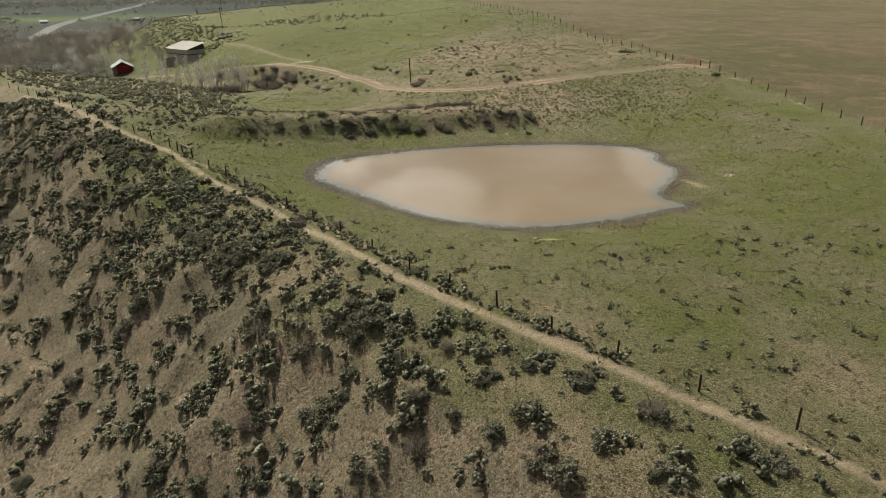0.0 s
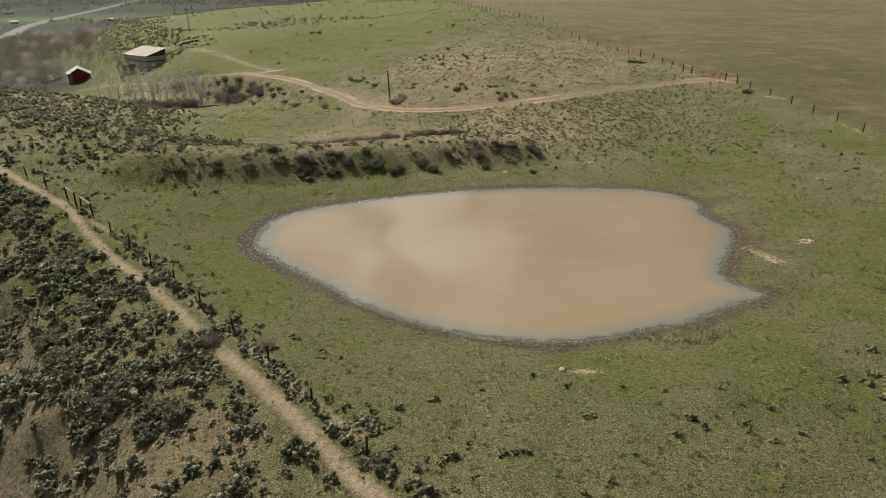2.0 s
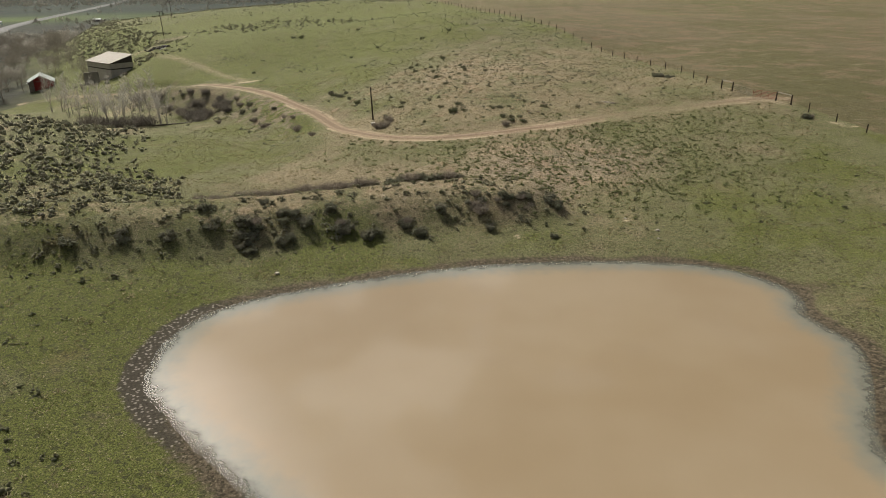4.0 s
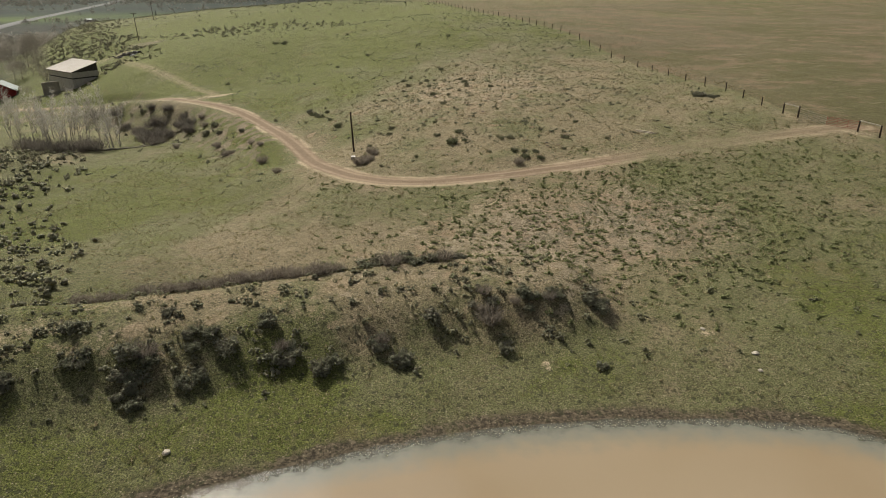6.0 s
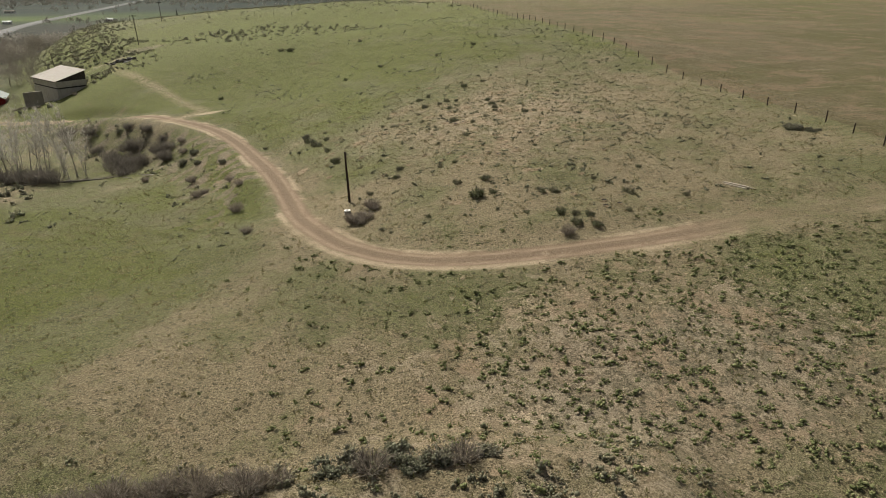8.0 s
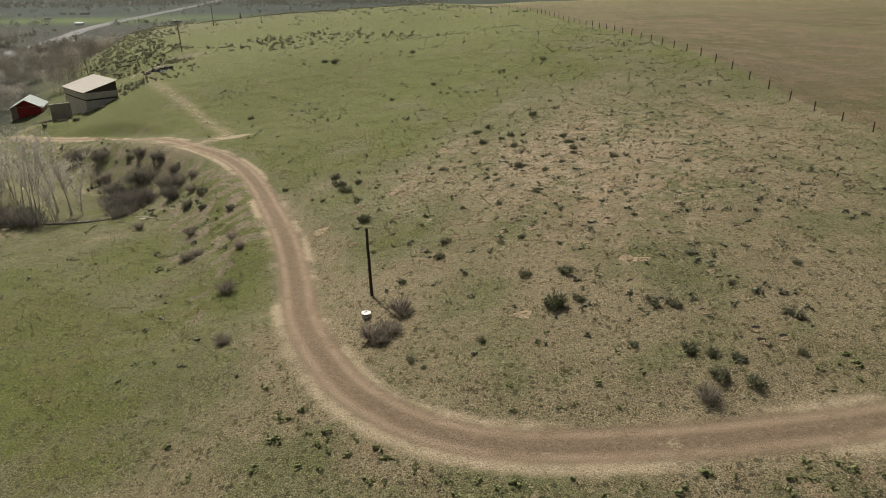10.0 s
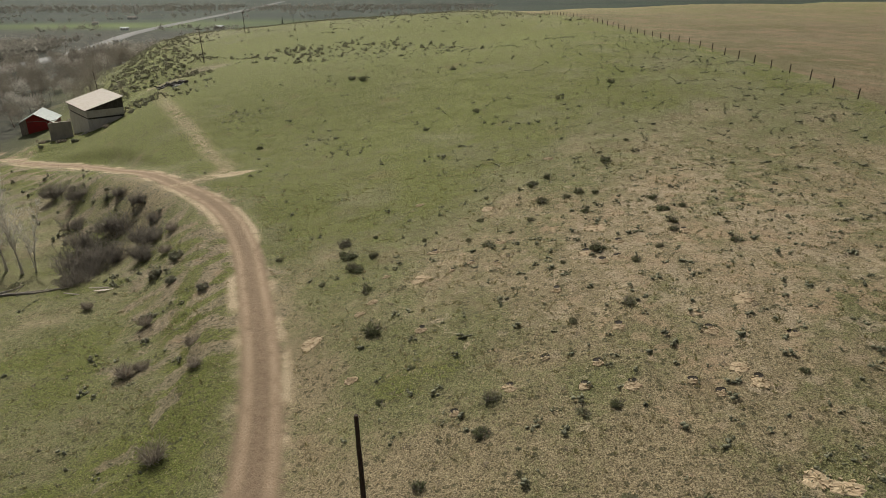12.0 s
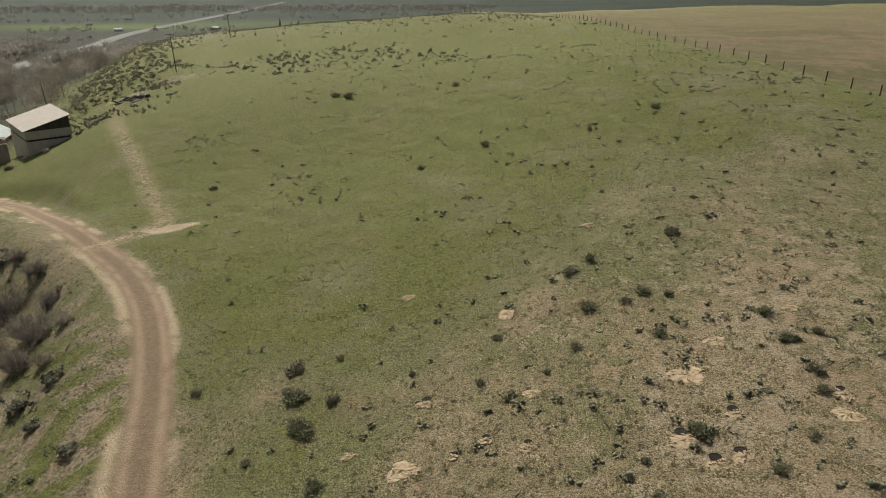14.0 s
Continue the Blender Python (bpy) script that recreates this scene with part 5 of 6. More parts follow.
def clump(x, y, wide, dead=0.12, group="sagebrush on the ridge slope"):
    """A patch of several bushes grown together."""
    if wide < 2.0:
        return bush(x, y + 0.2 * wide, wide, bush_rng.random() < dead, "", group)
    n = int(2 + wide * 1.1)
    for k in range(n):
        a, d = 6.28 * k / n + bush_rng.uniform(-0.5, 0.5), wide * bush_rng.uniform(0.1, 0.34)
        bush(x + d * math.cos(a), y + 0.3 * wide + d * math.sin(a), min(2.1, wide * bush_rng.uniform(0.34, 0.55)), bush_rng.random() < dead, "", group)


for x, y, wide in ((-15.7, 46.5, 3.6), (-14.3, 38.5, 3.2), (-8.8, 36.5, 3.2), (-4.8, 31.2, 3.0), (-1.9, 31.3, 1.6), (-2.1, 33.9, 2.4), (-6.1, 41.3, 4.0), (2.4, 33.7, 2.0), (4.5, 30.6, 1.9), (5, 27.1, 2.6),
                   (8.1, 32.3, 2.1), (5.6, 34.7, 2.1), (6, 26.2, 1.9), (8.3, 27.8, 1.9), (16.4, 25, 2.6), (11, 25, 2.3), (11.4, 29.4, 1.6), (-30.7, 57.1, 3.6), (-31.5, 55.3, 2.8), (-35.7, 52.6, 2.4),
                   (-25.2, 61.4, 3.6), (-20.2, 56.5, 4.0), (-15.7, 53.6, 4.2), (-15.5, 60.4, 3.4), (-28.1, 64.6, 3.0)):
    clump(x, y, wide)
for x, y, wide in ((-44.9, 86.2, 4.2), (-56.1, 93.6, 4.2), (-38.5, 76.3, 3.4), (-44.9, 78.3, 3.6), (-25.1, 67.1, 3.4), (-22, 70.8, 2.2), (-31.2, 75.8, 3.2), (1.6, 39.5, 1.3), (0, 37.8, 1.2),
                   (-3.4, 37.2, 2.0), (-7.3, 36.8, 2.0), (-10.5, 41.8, 3.0), (-21.8, 38.2, 3.4), (-12.6, 34.4, 1.8), (-18, 36.5, 1.9), (-41.6, 53.6, 2.6), (-36.2, 43, 2.6), (2.6, 30.1, 1.6), (0.3, 32.4, 1.3),
                   (15.3, 26.9, 1.5), (-4.7, 45.2, 1.6), (-9.6, 47.8, 2.0), (-7.3, 44.1, 2.2), (-2.4, 47.9, 2.2), (-10.5, 60.4, 1.4)):
    clump(x, y, wide)
for x, y, wide in ((-15, 101.8, 3.6), (-12.1, 104.1, 2.6), (-11.6, 101.5, 2.6), (-14.7, 99.7, 2.6), (-10.2, 103.9, 1.8), (-8, 106.1, 1.5), (-6.6, 103.6, 3.2), (-4.4, 103.2, 1.8), (-0.9, 105.5, 2.5),
                   (2.6, 107.9, 1.5), (6.1, 108.8, 2.6), (6.7, 107.6, 1.9), (9.3, 109.1, 2.7), (11.1, 109.5, 2.1), (14.2, 109.9, 2.8), (0.7, 104.4, 1.9), (-3.6, 103.9, 1.5), (7.5, 105.6, 1.3), (13.5, 103.7, 1.0),
                   (-14.5, 106.5, 1.3), (-18, 101.5, 2.2), (-21.5, 99.5, 2.2), (-25, 98.6, 2.0), (-29, 97.5, 1.8), (-19.5, 104, 1.6)):
    clump(x, y - 0.2 * wide, wide, 0.12, "shrubs on the pond embankment")
for x, y, wide in ((-5.2, 155.9, 1.9), (-4.7, 155.2, 1.3), (-5.4, 153.0, 1.9), (-6.7, 152.7, 1.9), (-5.9, 151.9, 1.6), (13.5, 144.9, 1.4), (-22.3, 164.0, 1.9), (-17.6, 152.9, 1.5), (-24.6, 173.1, 1.3),
                   (-30.7, 173.6, 1.9), (-29.9, 174.6, 1.5), (-27, 177, 1.6), (-34.5, 182, 1.6), (-31.1, 186.3, 1.5), (-39.4, 191.3, 1.9), (-38, 193.5, 1.9), (-41, 196, 1.8), (-36, 189, 1.5), (-43, 201, 1.8), (-43.1, 185.9, 1.4)):
    clump(x, y, wide, 0.75, "shrubs beside the dirt road")
for x, y, wide in ((-19.9, 194.2, 1.6), (-2.4, 114.4, 1.9), (-1.3, 115, 1.9), (-0.4, 114.3, 1.9), (0.8, 115.1, 1.9), (1.5, 114.5, 1.9), (2.7, 115.2, 1.9), (3.8, 115, 1.7), (4.9, 115.6, 1.4), (56.6, 138.2, 2.4), (45.8, 171.5, 3.2), (47.4, 170.6, 2.4)):
    clump(x, y, wide, 0.1, "shrubs in the pasture")
LOW_FOLIAGE = [mesh_of("foliage", bush_form(120 + k, 260, 0.14, 0.018, 9 + k % 4, 0.36, 80, 0.055), LOW_SHRUB) for k in range(5)]


def low_shrub(x, y, wide):
    """A low, open shrub with dark sprays."""
    root = thing("low_shrub", pose(x, y, on_ground(x, y) - 0.03, 0, 0, bush_rng.uniform(0, 360)), "low dark green shrub on the dry grassy hill", "shrub", "shrubs on the grassy hill")
    root.scale = (wide, wide * bush_rng.uniform(0.7, 1.0), wide * bush_rng.uniform(0.7, 1.05))
    for name, mesh in (("foliage", bush_rng.choice(LOW_FOLIAGE)), ("woody_base", bush_rng.choice(SAGE_STEMS))):
        ob = new(name, mesh)
        ob.parent = root


for x, y, wide in ((3.6, 185.9, 1.3), (-16.7, 187.9, 1.6), (-19.4, 191.8, 1.2), (-16, 190.7, 1.3), (-26.2, 192.5, 1.1), (-19.2, 185.6, 0.9), (-14.7, 183.5, 1.2), (-2.1, 203.9, 1.6), (-1.1, 198.6, 1.5),
                   (2.4, 200.3, 1.2), (1.3, 199.1, 1.1), (4.1, 199.9, 1), (5.5, 209.6, 1.6), (9.8, 189, 1.1), (8.2, 185.4, 0.9), (6.3, 183.4, 1), (-5.4, 189.6, 1.2), (-3.5, 191.9, 0.7), (2.9, 195.1, 1.3),
                   (-1.9, 193.9, 1.1), (-11.6, 192.9, 0.7), (-12.1, 237.6, 1.6), (-19.3, 233.6, 1.3), (-7.3, 191.3, 0.8), (-6.7, 196.2, 0.9), (1, 184.1, 0.7), (-17.1, 195.6, 0.8), (9.1, 196.9, 1.4)):
    low_shrub(x, y, wide)
for x, y, wide in ((9.5, 194, 1.3), (-0.7, 205.9, 1.2), (11.4, 194.7, 1), (-46.7, 234.3, 1.4), (-12.1, 176.3, 2), (5.1, 176.7, 1.2), (-3, 167.4, 1.3), (2, 165.9, 1), (1.6, 174.9, 0.9), (-14.6, 182.9, 0.9),
                   (3.7, 166.4, 0.9), (-41.6, 270, 2.2), (-38.7, 268.1, 2.2), (13.9, 186.2, 1.1), (-9.6, 168.3, 0.7), (-8.3, 171.4, 0.6), (-20.5, 268.7, 1.9), (8.2, 243.9, 1.7), (0.1, 237.9, 1.3), (6, 155.2, 2.5),
                   (7.4, 155.6, 1.2), (3.8, 159.9, 1.3), (7, 159.6, 1.4), (12.2, 154.6, 1.6), (13.6, 154.4, 1.5), (14.5, 146.9, 1.4), (16, 148.4, 1.2), (16.4, 146.4, 1.4)):
    low_shrub(x, y, wide)
for x, y, wide in ((1, 151.1, 0.8), (-3.1, 164.7, 1.2), (-18.7, 191.3, 1.8), (-17.3, 188.4, 1.6), (-5.9, 161.3, 1.1), (-3.4, 149.5, 0.9), (-2.4, 148.7, 0.6), (-1.1, 161.8, 0.6), (4.6, 150.8, 0.6), (13.5, 149.5, 1.2),
                   (10.4, 150.1, 0.8), (20.7, 153.1, 1.6), (19.8, 149.2, 0.9), (14.9, 149.1, 1.2), (13.3, 169, 0.7), (3.4, 186, 1.3), (9.8, 190.6, 1.2), (18, 157, 0.8), (23.5, 160, 1.0), (26, 152, 0.9)):
    low_shrub(x, y, wide)
for x, y, wide in ((-5.3, 113.9, 1.9), (-7.2, 114, 1.7), (-9.4, 114.2, 1.8), (-11.3, 113.8, 1.8), (-12.9, 113.4, 1.9), (-14.9, 113.2, 1.9), (-16.2, 112.2, 1.8), (-17.8, 111.8, 1.8), (-19.5, 111, 1.7), (-21.4, 110, 1.7)):
    for dx, dy in ((0, 0), (0.9, 0.35), (-0.5, -0.5)):
        bush(x + dx, y + dy, wide * bush_rng.uniform(0.7, 1.05), True, "grey leafless willow shrub below the embankment", "shrub row behind the embankment")

for x, y, wide in ((-103.5, 258.5, 2.4), (-99, 257.5, 1.8), (-107.5, 258.8, 2.2), (-111.5, 262.5, 2.6), (-94.5, 262, 1.6), (-96.5, 266, 1.3), (-113.5, 266.5, 2.8), (-106, 256, 1.4), (-92, 268, 1.4), (-117, 272, 2.4)):
    clump(x, y, wide, 0.35, "shrubs by the concrete building")

# brush too many to count
MID_SAGE = [bush_form(190 + k, 34, 0.16, 0.034, 9, 0.56, 22, 0.105) for k in range(8)]
SMALL_SAGE = [bush_form(200 + k, 14, 0.21, 0.046, 6, 0.56, 10, 0.13) for k in range(8)]
TINY_SAGE = [bush_form(230 + k, 12, 0.27, 0.055, 4, 0.50, 6, 0.135) for k in range(8)]
FAR_SAGE = [bush_form(250 + k, 6, 0.32, 0.09, 3, 0.58, 5, 0.18) for k in range(8)]
SMALL_DRY = [stick_form(260 + k, 12, 0.7, 0.022, 0.2) for k in range(6)]
TUFTS = [bush_form(290 + k, 14, 0.25, 0.046, 5, 0.44, 8, 0.125) for k in range(8)]


def slope_sage(x, y):
    d, run = along(FENCE_LINE, x, y)
    patch = lumps(x, y, 8, 61)
    return ramp(0.8, 2.2, d) * ramp(0.6, 1.3, np.abs(along(TRAIL, x, y)[0])) * ramp(75, 55, d) * np.clip(0.50 + 0.6 * patch, 0.12, 1) * ramp(-40, 0, run) * (0.17 + 0.16 * ramp(70, 95, run) + 1.1 * ramp(26, 12, d) * ramp(62, 92, run))


def sizes(place, lo, hi, seed, power=1.6):
    return lo + (hi - lo) * np.random.RandomState(seed).uniform(0, 1, len(place)) ** power


p = scattered(26000, (-110, 40, 10, 130), slope_sage, 301)
wide_ones = sizes(p, 0.45, 2.1, 302, 1.6)
big = wide_ones > 1.05
stuff("tall_slope_sagebrush", MID_SAGE, p[big], wide_ones[big], SAGE, "rounded grey-green sagebrush crowding the ridge slope", "sagebrush", 307)
p, wide_ones = p[~big], wide_ones[~big]
stuff("slope_sagebrush", SMALL_SAGE, p, wide_ones, SAGE, "dense grey-green sagebrush covering the eroded ridge slope", "sagebrush", 303)
p = scattered(6000, (-110, 40, 10, 130), slope_sage, 304)
stuff("slope_dry_brush", SMALL_DRY, p, sizes(p, 0.3, 1.0, 305), DRY_BRUSH, "dry leafless brush between sagebrush on the slope", "brush", 306)


def fence_side(x, y):
    d, run = along(FENCE_LINE, x, y)
    trail, _ = along(TRAIL, x, y)
    other, _ = along(TRAIL_B, x, y)
    return ramp(-2.2, -0.6, d) * ramp(9, 5, d) * ramp(0.45, 0.9, np.abs(trail)) * ramp(0.4, 0.8, np.abs(other)) * (0.25 + 0.6 * ramp(40, 70, run)) * np.maximum(np.clip(0.45 + 0.6 * lumps(x, y, 6, 73), 0.1, 1), 0.9 * ramp(2.0, 1.2, np.abs(other)) * ramp(1.2, 0.6, np.abs(d + 0.3)))


p = scattered(13000, (-110, 40, 10, 130), fence_side, 308)
stuff("fence_side_sagebrush", SMALL_SAGE, p, sizes(p, 0.4, 1.5, 309), SAGE, "dark sagebrush along the fence and ridge trail", "sagebrush", 310)


row = walked(POSTS[5:18], 0.5)
jitter = np.random.RandomState(318).uniform(-0.4, 0.4, (len(row), 2))
p = np.array([(x, y) for x, y, _ in row]) + jitter
p = np.column_stack([p, lie(p[:, 0], p[:, 1])])
stuff("fence_row_sagebrush", SMALL_SAGE, p, sizes(p, 0.5, 1.4, 319), SAGE, "row of grey-green sagebrush growing under the fence", "sagebrush", 320)


def west_sage(x, y):
    d, _ = along(FENCE_LINE, x, y)
    draw, run = along(DRAW_LINE, x, y)
    edge, _ = along(WEST_EDGE, x, y)
    return ramp(-1.5, -4.5, d) * ramp(7, 15, draw) * ramp(94, 106, y) * np.clip(0.80 + 0.3 * lumps(x, y, 14, 62), 0, 1) * ramp(60, 20, edge) * ramp(-23, -33, x - 0.25 * (y - 110))


p = dotted(1.45, (-190, -24, 95, 265), west_sage, 311)
near = p[:, 1] < 128
stuff("hillside_sagebrush", SMALL_SAGE, p[near], sizes(p[near], 0.8, 1.9, 312), HILL_SAGE, "thick low sagebrush across the shaded hillside", "sagebrush", 313)
stuff("far_hillside_sagebrush", FAR_SAGE, p[~near], sizes(p[~near], 0.8, 1.9, 314), HILL_SAGE, "thick low sagebrush on the hillside above the draw", "sagebrush", 315)


def bank_tufts(x, y):
    d, run = along(DAM_LINE, x, y)
    return ramp(9.5, 6, np.abs(d)) * ramp(-0.5, 0.5, 6 - d) * np.clip(0.5 + 0.5 * lumps(x, y, 4, 63), 0, 1)


p = scattered(3200, (-40, 20, 92, 122), bank_tufts, 321)
stuff("bank_brush", SMALL_SAGE, p, sizes(p, 0.25, 1.0, 322, 2.2), HILL_SAGE, "small dark brush over the earth embankment", "brush", 323)


def rabbitbrush(x, y):
    return np.clip(1.5 * blob(x, y, 19, 127, 16, 13, 5) + 0.5 * blob(x, y, 34, 124, 9, 12) + 0.5 * blob(x, y, 38, 141, 14, 7, 10) + 0.5 * blob(x, y, -4, 141, 8, 3, -20), 0, 1) * ramp(2.0, 3.2, np.abs(along(ROAD, x, y)[0])) * np.clip(0.75 + 0.5 * lumps(x, y, 5, 64), 0, 1)


p = dotted(0.74, (-16, 60, 108, 156), rabbitbrush, 331)
stuff("rabbitbrush", TUFTS, p, sizes(p, 0.42, 0.95, 332, 1.4), GREEN_BRUSH, "low green rabbitbrush tufts dotting dry ground", "brush", 333, 0.78)


def hill_brush(x, y):
    two, _ = along(FENCE_TWO, x, y)
    edge, _ = along(WEST_EDGE, x, y)
    d = np.clip(0.06 + 0.3 * blob(x, y, 18, 176, 16, 24) + 0.22 * blob(x, y, 24, 215, 26, 40) + 0.12 * blob(x, y, -6, 176, 9, 20) + 0.3 * ramp(0.55, 1.0, lumps(x, y, 24, 65)), 0, 1)
    return d * ramp(-1, 2, two) * ramp(4, 7, np.abs(along(ROAD, x, y)[0])) * ramp(2, -3, edge) * ramp(146, 152, y)


p = scattered(34000, (-60, 60, 145, 330), hill_brush, 341)
stuff("hill_brush", TINY_SAGE, p, sizes(p, 0.2, 1.0, 342, 2.2), SAGE, "scattered small dark brush on the grassy hill", "brush", 343, 0.72)
p = scattered(7000, (-60, 60, 145, 260), hill_brush, 344)
stuff("hill_dry_brush", SMALL_DRY, p, sizes(p, 0.2, 0.6, 345), DRY_BRUSH, "small dry brush on the grassy hill", "brush", 346)


def top_sage(x, y):
    two, _ = along(FENCE_TWO, x, y)
    edge, _ = along(WEST_EDGE, x, y)
    bands = (0.75 * ramp(0.1, 0.9, lumps(x * 0.7, y * 0.8, 70, 66)) * ramp(270, 350, y) + 0.22 * ramp(360, 430, y)) * (0.25 + 0.9 * ramp(-0.1, 0.6, lumps(x, y, 13, 75))) + 1.2 * ramp(-12, 4, edge + 6 * lumps(x, y, 24, 67))
    return np.clip(bands, 0, 1) * ramp(0, 3, two) * ramp(26, 14, edge) * (1 - ramp(0.25, 0.5, blob(x, y, -99, 291, 15, 8, -40)))


p = scattered(22000, (-215, 40, 270, 560), top_sage, 351)
near = p[:, 1] < 345
stuff("rim_sagebrush", SMALL_SAGE, p[near], sizes(p[near], 0.6, 1.9, 354), HILL_SAGE, "dark sagebrush along the rim above the valley", "sagebrush", 355)
stuff("hilltop_sagebrush", TINY_SAGE, p[~near], sizes(p[~near], 0.6, 1.7, 352), HILL_SAGE, "bands of dark sagebrush over the far hilltop", "sagebrush", 353)


def plain_tufts(x, y):
    shore = from_shore(x, y)
    d, _ = along(FENCE_LINE, x, y)
    return np.clip(0.10 + 0.75 * blob(x, y, 27, 44, 22, 13) + 0.9 * ramp(7, 1, -d) + 0.3 * blob(x, y, -20, 80, 8, 14, 40) + 0.35 * blob(x, y, 26, 108, 10, 6), 0, 1) * ramp(4, 8, shore) * ramp(0, -1, d) * np.clip(0.55 + 0.7 * lumps(x, y, 6, 68), 0, 1)


p = scattered(13000, (-60, 62, 20, 120), plain_tufts, 361)
stuff("meadow_tufts", TUFTS, p, sizes(p, 0.3, 1.0, 362, 1.8), LOW_SHRUB, "small dark weed tufts in the short pasture grass", "weeds", 363)


def draw_brush(x, y):
    draw, run = along(DRAW_LINE, x, y)
    return ramp(-5, -9, draw) * ramp(-26, -18, draw) * ramp(40, 60, run) * np.clip(0.25 + 0.7 * lumps(x, y, 9, 69), 0, 1) * ramp(4, 6, np.abs(along(ROAD, x, y)[0]))


p = scattered(5000, (-100, -10, 140, 250), draw_brush, 371)
stuff("bank_thicket", SMALL_SAGE, p, sizes(p, 0.3, 1.2, 372), SAGE, "dark brush on the eroded bank below the road", "brush", 373)

# grass


def tussock_form(seed, n=5):
    r = np.random.RandomState(seed)
    a = r.uniform(0, 6.28, n)
    base = np.stack([0.25 * np.cos(a), 0.25 * np.sin(a), 0 * a], 1) * r.uniform(0.2, 1, (n, 1))
    way = unit(np.stack([np.cos(a) * 0.7, np.sin(a) * 0.7, 0.5 + r.uniform(0, 0.7, n)], 1))
    return blades(base, way, r.uniform(0.7, 1.2, n), r.uniform(0.10, 0.2, n), r)


BLADES = [tussock_form(400 + k) for k in range(8)]


def turf(x, y):
    shore = np.where((np.abs(x - 7) < 60) & (np.abs(y - 80) < 60), from_shore(x, y), 99)
    d, _ = along(FENCE_LINE, x, y)
    return ramp(0.5, 3, shore) * ramp(1.6, 2.4, np.abs(along(ROAD, x, y)[0])) * ramp(14, 4, d) * np.clip(0.6 + 0.5 * lumps(x, y, 3.3, 70), 0.1, 1)


p = scattered(50000, (-45, 55, 24, 215), turf, 401)
stuff("grass", BLADES, p, sizes(p, 0.08, 0.26, 402, 2.0), GRASS, "short tussocky spring grass on the pasture", "grass", 403)
p = scattered(60000, (-45, 55, 24, 215), lambda x, y: turf(x, y) * np.clip(0.25 + 0.8 * lumps(x, y, 12, 71), 0.05, 1), 404)
stuff("dry_grass", BLADES, p, sizes(p, 0.09, 0.30, 405, 2.0), STRAW, "dry straw-coloured grass tussocks on the pasture", "grass", 406)
p = scattered(260, (15, 22, 60, 64), lambda x, y: blob(x, y, 18.4, 61.9, 2.2, 0.7, 10), 407)
stuff("reeds", BLADES, p, sizes(p, 0.25, 0.55, 408), STRAW, "clump of dry straw reeds beside the pond", "reeds", 409)

# ---- bare trees ----


def tree_form(seed, tall, twigs=1.0, spread=0.5, sides=5, depth=4, kids=4, trunk=0.025):
    """Trunk, limbs and twigs: two sets of vertices and faces, wood and twigs."""
    r = random.Random(seed)
    verts, faces, ends = [], [], []

    def limb(p, way, length, rad, level):
        steps = 3
        loops = []
        for i in range(steps + 1):
            q = way.to_track_quat("Z", "Y")
            rr = rad * (1 - 0.55 * i / steps)
            k = sides if level < 2 else 3
            loops.append((len(verts), k))
            for a in range(k):
                verts.append(p + q @ Vector((math.cos(6.283 * a / k) * rr, math.sin(6.283 * a / k) * rr, 0)))
            if i:
                (b0, k0), (b1, _) = loops[-2], loops[-1]
                for a in range(k0):
                    faces.append((b0 + a, b0 + (a + 1) % k0, b1 + (a + 1) % k0, b1 + a))
            if i < steps:
                p = p + way * (length / steps)
                way = (way + Vector((r.uniform(-1, 1), r.uniform(-1, 1), r.uniform(-0.2, 0.7))) * 0.2).normalized()
                if level < depth and (i > 0 or level > 0):
                    for _ in range(kids if i == steps - 1 else max(1, kids - 2)):
                        out = Vector((r.uniform(-1, 1), r.uniform(-1, 1), r.uniform(-0.1, 0.9)))
                        limb(p, (way + out * (spread + 0.12 * level)).normalized(), length * r.uniform(0.5, 0.78), rr * r.uniform(0.45, 0.65), level + 1)
        if level >= depth - 1:
            ends.append((p, way, length))

    limb(Vector((0, 0, -0.3)), Vector((r.uniform(-0.1, 0.1), r.uniform(-0.1, 0.1), 1)).normalized(), tall * 0.42, tall * trunk, 0)
    n = int(len(ends) * twigs)
    rr = np.random.RandomState(seed)
    e = rr.randint(0, len(ends), n)
    base = np.array([ends[i][0] for i in e]) + rr.normal(size=(n, 3)) * 0.02 * tall
    way = unit(np.array([ends[i][1] for i in e]) + rr.normal(size=(n, 3)) * 0.7)
    tv = blades(base, way, rr.uniform(0.05, 0.13, n) * tall, np.full(n, 0.0012 * tall + 0.004), rr)
    return (np.array([tuple(v) for v in verts]), np.array(faces)), tv


TWIG_GREY = leafy("grey_twigs", (0.31, 0.29, 0.25), (0.54, 0.51, 0.45))
TWIG_DARK = leafy("dark_twigs", (0.095, 0.084, 0.070), (0.220, 0.198, 0.168))
TWIG_RUSSET = leafy("russet_twigs", (0.12, 0.108, 0.085), (0.27, 0.242, 0.198))
tree_rng = random.Random(31)


def bare_tree(x, y, meshes, scale, label, group, name="bare_tree", category="tree"):
    root = thing(name, pose(x, y, on_ground(x, y) - 0.1, 0, 0, tree_rng.uniform(0, 360)), label, category, group)
    root.scale = (scale, scale, scale * tree_rng.uniform(0.9, 1.15))
    for key, mesh in zip(("trunk", "crown"), meshes):
        ob = new(key, mesh)
        ob.parent = root


